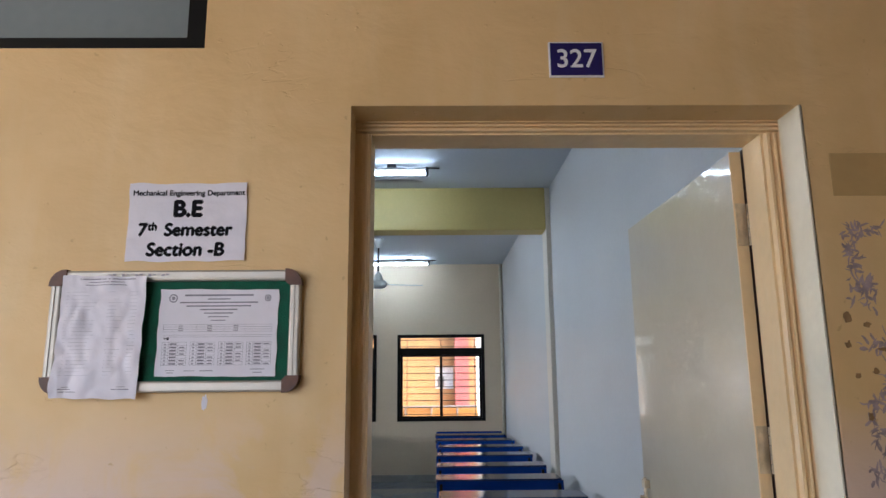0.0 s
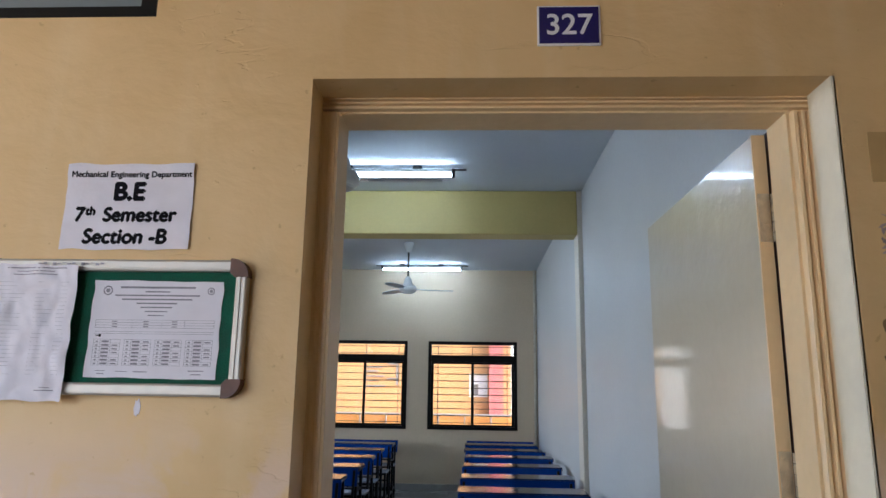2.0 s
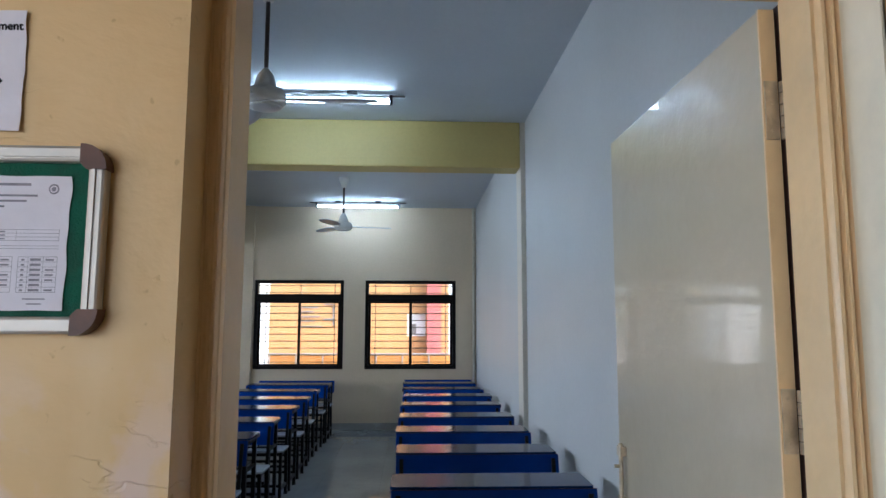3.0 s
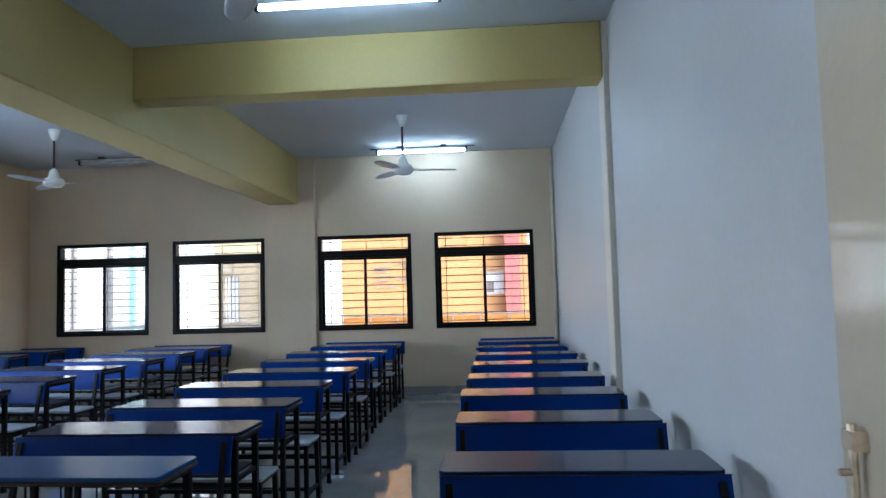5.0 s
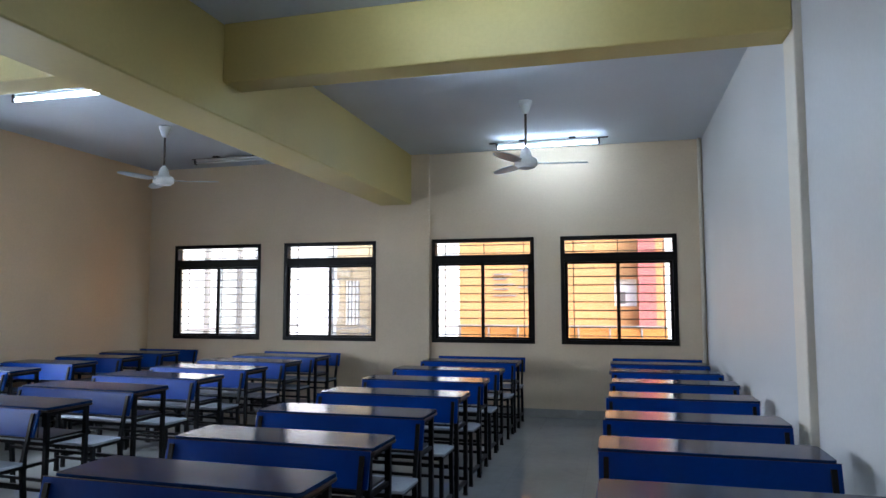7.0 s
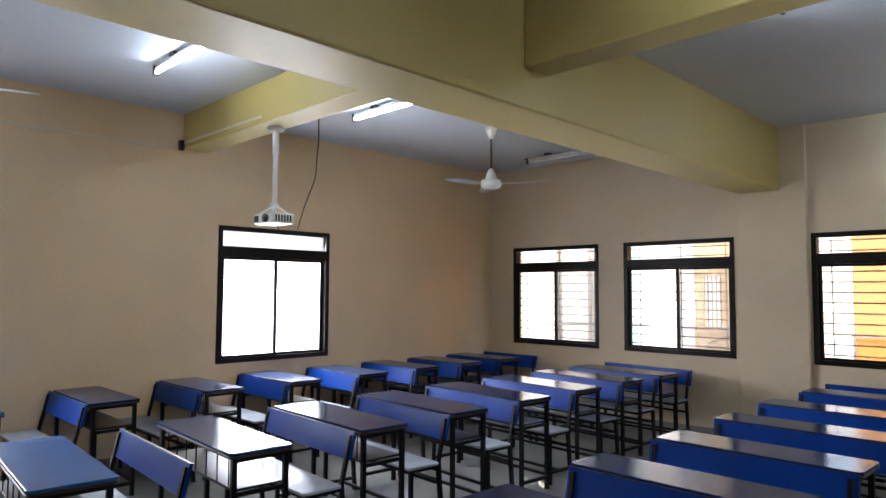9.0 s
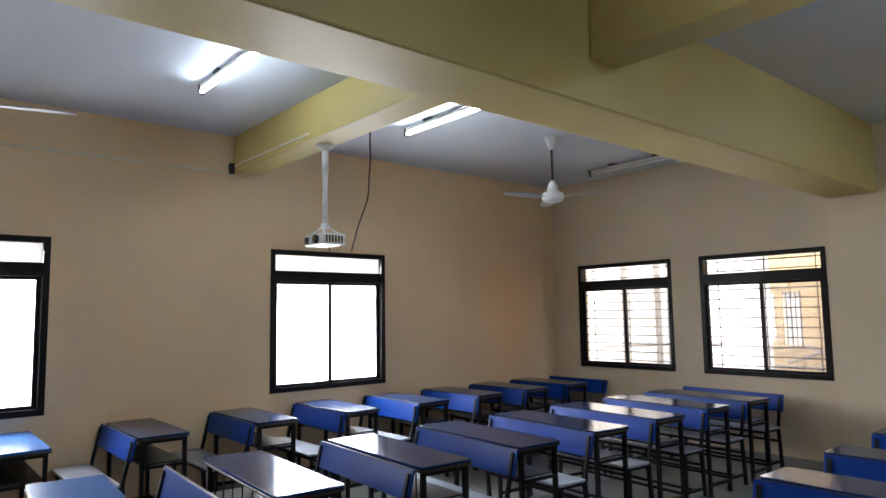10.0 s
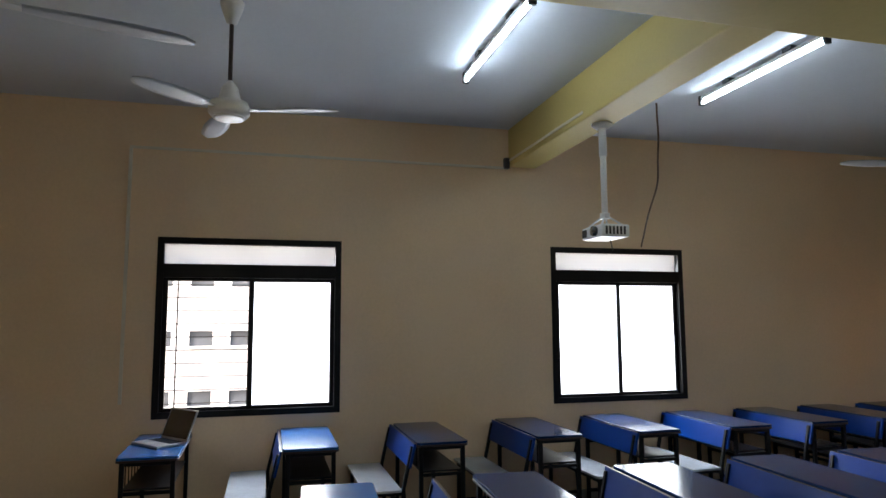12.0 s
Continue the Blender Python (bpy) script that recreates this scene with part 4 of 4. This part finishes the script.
print_bars(timetable, on, [(-0.095, -0.078, -0.0715, -0.0705), (-0.092, -0.080, -0.0765, -0.0750), (-0.060, -0.040, -0.0725, -0.0715), (-0.03, -0.005, -0.073, -0.0715),
                           (0.065, 0.092, -0.0705, -0.0690), (0.070, 0.088, -0.0765, -0.0750)], M_GREYINK)
for x, r in ((-0.088, 0.0085), (0.094, 0.0065)):
    bm = bmesh.new()
    ring = [(r * math.cos(2 * math.pi * k / 20), r * math.sin(2 * math.pi * k / 20)) for k in range(20)]
    outer = [bm.verts.new((x + p, on(x + p, 0.066 + q) - 0.0005, 0.066 + q)) for p, q in ring]
    inner = [bm.verts.new((x + 0.7 * p, on(x, 0.066) - 0.0006, 0.066 + 0.7 * q)) for p, q in ring]
    core = [bm.verts.new((x + 0.45 * p, on(x, 0.066) - 0.0006, 0.066 + 0.45 * q)) for p, q in ring]
    for k in range(20):
        bm.faces.new((outer[k], outer[(k + 1) % 20], inner[(k + 1) % 20], inner[k]))
    bm.faces.new(core)
    part("printed_seal", bm, M_GREYINK, timetable)
print_bars(timetable, on, [(-0.102, -0.096, -0.0125, -0.0105), (-0.096, -0.092, -0.0140, -0.0090)], M_INK)

list_sheet, on = sheet("name_list_sheet", "creased white paper list hanging over the board", -0.462, 1.637, 0.160, 0.230, -0.0235, 0.005, 0.0120, -1.2, seed=9)
print_bars(list_sheet, on, [(-0.045, 0.060, 0.108, 0.1100), (-0.030, 0.040, 0.1025, 0.1040), (-0.035, 0.045, 0.0970, 0.0985)], M_GREYINK)
r = random.Random(4)
for k in range(24):
    z = 0.084 - 0.0068 * k
    print_bars(list_sheet, on, [(-0.068, -0.064, z, z + 0.0007), (-0.058, -0.058 + r.uniform(0.02, 0.05), z, z + 0.0007), (0.012, 0.012 + r.uniform(0.01, 0.03), z, z + 0.0007), (0.052, 0.066, z, z + 0.0007)], M_FAINTINK)
print_bars(list_sheet, on, [(-0.068, -0.045, -0.098, -0.0965), (-0.066, -0.035, -0.103, -0.1015), (-0.062, -0.050, -0.094, -0.0930), (0.030, 0.062, -0.099, -0.0975), (0.040, 0.055, -0.094, -0.0930)], M_GREYINK)


# ---- marks on the corridor wall ----
def blot(name, label, x, z, w, h, material, seed, y=-0.0012):
    """A thin irregular patch on the wall."""
    bm = bmesh.new()
    n = 26
    ring, ring2 = [], []
    for k in range(n):
        a = 2 * math.pi * k / n
        r = 1 + 0.55 * noise.noise(Vector((math.cos(a) * 1.6 + seed * 3.1, math.sin(a) * 1.6, seed)))
        ring.append(bm.verts.new((x + 0.5 * w * r * math.cos(a), y, z + 0.5 * h * r * math.sin(a))))
        ring2.append(bm.verts.new((x + 0.5 * w * r * 1.06 * math.cos(a), 0.0, z + 0.5 * h * r * 1.06 * math.sin(a))))
    bm.faces.new(ring)
    for k in range(n):
        bm.faces.new((ring[k], ring2[k], ring2[(k + 1) % n], ring[(k + 1) % n]))
    return solid(name, bm, material, label, "wall mark", "structure")


solid("brown_tape", block(0.985, 1.135, -0.0015, 0.0, 1.912, 2.003, 0.0005), M_TAPE, "strip of glossy brown tape on the ochre wall", "tape")


def scratched(x, z, w, h, n, seed, material):
    """A patch of short broken scratches where the paint is scraped off."""
    bm = bmesh.new()
    r = random.Random(seed)
    for k in range(n):
        px, pz = x + r.gauss(0, 0.28) * w, z + r.gauss(0, 0.28) * h
        a, turn = r.uniform(0, 2 * math.pi), r.uniform(-0.9, 0.9)
        left, right = [], []
        thick = r.uniform(0.0008, 0.0026)
        for q in range(5):
            t = thick * (0.35 + math.sin(math.pi * q / 4)) * r.uniform(0.6, 1.4)
            left.append(bm.verts.new((px - math.sin(a) * t, -0.0006 - 0.00002 * k, pz + math.cos(a) * t)))
            right.append(bm.verts.new((px + math.sin(a) * t, -0.0006 - 0.00002 * k, pz - math.cos(a) * t)))
            step = r.uniform(0.002, 0.008)
            px, pz, a = px + math.cos(a) * step, pz + math.sin(a) * step, a + turn * r.uniform(0, 1)
        for q in range(4):
            bm.faces.new((left[q], left[q + 1], right[q + 1], right[q]))
    return solid("wall_scrape", bm, material, "lilac-grey broken scratches in the ochre paint", "wall mark", "structure")


for k, (x, z, w, h, n) in enumerate(((1.035, 1.842, 0.09, 0.012, 30), (1.006, 1.785, 0.018, 0.09, 34), (1.024, 1.722, 0.045, 0.050, 46), (1.040, 1.612, 0.055, 0.025, 22),
                                     (1.048, 1.535, 0.040, 0.028, 20), (1.020, 1.500, 0.045, 0.020, 16), (1.012, 1.445, 0.016, 0.10, 26), (1.014, 1.368, 0.050, 0.022, 18))):
    scratched(x, z, w, h, n, 50 + k, M_SCRAPE)
for k, (x, z, w, h) in enumerate(((0.982, 1.665, 0.016, 0.018), (0.978, 1.612, 0.012, 0.012), (1.020, 1.650, 0.014, 0.010), (1.050, 1.602, 0.030, 0.009),
                                  (0.990, 1.552, 0.010, 0.010), (1.005, 1.475, 0.010, 0.016), (1.026, 1.560, 0.012, 0.010))):
    blot("damp_spot", "brown spot on the ochre wall", x, z, w, h, M_STAIN, k + 1)
blot("wall_scrape", "small pale chip below the board", -0.268, 1.512, 0.010, 0.030, M_PAPER, 40)

# ---- outside the window wall ----
ground = bmesh.new()
box(ground, -300, 300, -300, 300, -8.3, -8.0)
solid("ground", ground, M_GROUND, "dusty ground far below", "ground", "structure")

NEARER = Matrix.Translation((-0.36, 0, -0.03)) @ Matrix.Scale(0.943, 4)
orange = thing("orange_building", "orange-painted neighbouring wing with railing and red pillar", "building", at=(0, 0, 0))
bm = bmesh.new()
for a, b, lo, hi in wall_with(-2.72, 1.62, -8.0, 7.0, [(0.60, 1.05, 1.45, 2.01)]):
    box(bm, a, b, 15.5, 15.8, lo, hi)
part("wall", bm, M_ORANGE, orange)
part("parapet", block(-2.65, 1.62, 15.1, 15.45, -0.6, 1.0), M_DEEPORANGE, orange, "deep orange parapet")
part("pillar", block(1.08, 1.42, 15.15, 15.5, -8.0, 7.0), M_RED, orange, "red pillar")
w = part("window", block(0.60, 1.05, 15.6, 15.7, 1.45, 2.01), M_WHITEFACADE, orange, "white window")
part("pane", block(0.66, 0.82, 15.58, 15.6, 1.5, 1.75), M_RAIL, w)
for k in range(7):
    x = -2.6 + k * 0.62
    bm = bmesh.new()
    rod(bm, (x, 15.02, 0.55), (x, 15.02, 1.05), 0.02)
    part("baluster", bm, M_RAIL, orange)
bm = bmesh.new()
rod(bm, (-2.65, 15.02, 1.04), (1.6, 15.02, 1.04), 0.022)
part("handrail", bm, M_RAIL, orange)
for x0, x1, z in ((-1.95, -1.55, 2.12), (-1.95, -1.65, 2.02), (-1.95, -1.5, 1.90), (-1.95, -1.62, 1.80), (-1.95, -1.45, 1.66), (-1.42, -1.16, 2.20), (-1.42, -1.16, 1.84)):
    part("wall_sign_bar", block(x0, x1, 15.47, 15.5, z, z + 0.035), M_RAIL, orange)
part("wall_sign_bar", block(-1.20, -1.15, 15.47, 15.5, 1.70, 2.23), M_RAIL, orange)

orange.matrix_basis = NEARER

tan = thing("tan_building", "tan building with a white lattice window and stair railing", "building")
bm = bmesh.new()
for a, b, lo, hi in wall_with(-9.4, -6.9, -8.0, 8.0, [(-9.06, -8.48, 0.65, 2.30)]):
    box(bm, a, b, 24.0, 24.3, lo, hi)
part("wall", bm, M_TAN, tan)
w = part("window", block(-9.06, -8.48, 24.1, 24.15, 0.65, 2.30), M_WHITEFACADE, tan, "white lattice window")
for k in range(4):
    part("lattice_bar", block(-8.98 + 0.14 * k, -8.95 + 0.14 * k, 24.06, 24.1, 0.65, 2.30), M_RAIL, w)
for x0, z0, x1, z1 in ((-9.3, 0.55, -8.2, 0.62), (-8.9, 0.10, -7.5, 0.62), (-9.3, 0.0, -7.2, 0.0), (-8.2, 0.62, -7.3, 0.2)):
    bm = bmesh.new()
    rod(bm, (x0, 23.8, z0), (x1, 23.8, z1), 0.035)
    part("stair_rail", bm, M_RAIL, tan)

tan.matrix_basis = NEARER

pale = thing("pale_building", "pale sunlit building with teal and grey pilasters, plus an added white backdrop", "building")
# added white backdrop: hides the ground's horizon and stands for the bright sky
part("wall", block(-8.5, 6.0, 32.0, 32.4, -8.0, 6.0), M_WHITEFACADE, pale)
part("wall", block(-20.0, -9.6, 24.6, 25.0, -8.0, 9.0), M_WHITEFACADE, pale)
for x, mat in ((-15.2, M_RAIL), (-13.75, M_RAIL), (-12.85, M_TEAL), (-11.9, M_TEAL)):
    part("pilaster", block(x - 0.09, x + 0.09, 24.45, 24.6, -8.0, 9.0), mat, pale)
bm = bmesh.new()
rod(bm, (-16.0, 24.2, 0.42), (-11.0, 24.2, 0.65), 0.05)
part("ledge_pipe", bm, M_RAIL, pale)

pale.matrix_basis = NEARER

west = thing("west_building", "white apartment block with rows of shaded windows", "building", at=(0, -0.62, 0))
bm = bmesh.new()
holes = []
for c in range(14):
    for r in range(5):
        holes.append((-7.0 + 1.31 * c, -6.25 + 1.31 * c, -3.1 + 1.98 * r, -2.6 + 1.98 * r))
cols = {}
for a, b, lo, hi in holes:
    cols.setdefault((a, b), []).append((lo, hi))
u = -14.0
for (a, b), spans in sorted(cols.items()):
    box(bm, -25.0, -24.6, u, a, -8.0, 10.0)
    z = -8.0
    for lo, hi in sorted(spans):
        box(bm, -25.0, -24.6, a, b, z, lo)
        z = hi
    box(bm, -25.0, -24.6, a, b, z, 10.0)
    u = b
box(bm, -25.0, -24.6, u, 22.0, -8.0, 10.0)
part("wall", bm, M_WHITEFACADE, west)
for a, b, lo, hi in holes:
    win = part("window", block(-24.85, -24.8, a, b, lo, hi), M_DARKWIN, west)
    part("sill", block(-24.62, -24.5, a - 0.05, b + 0.05, lo - 0.06, lo), M_WHITEFACADE, win)
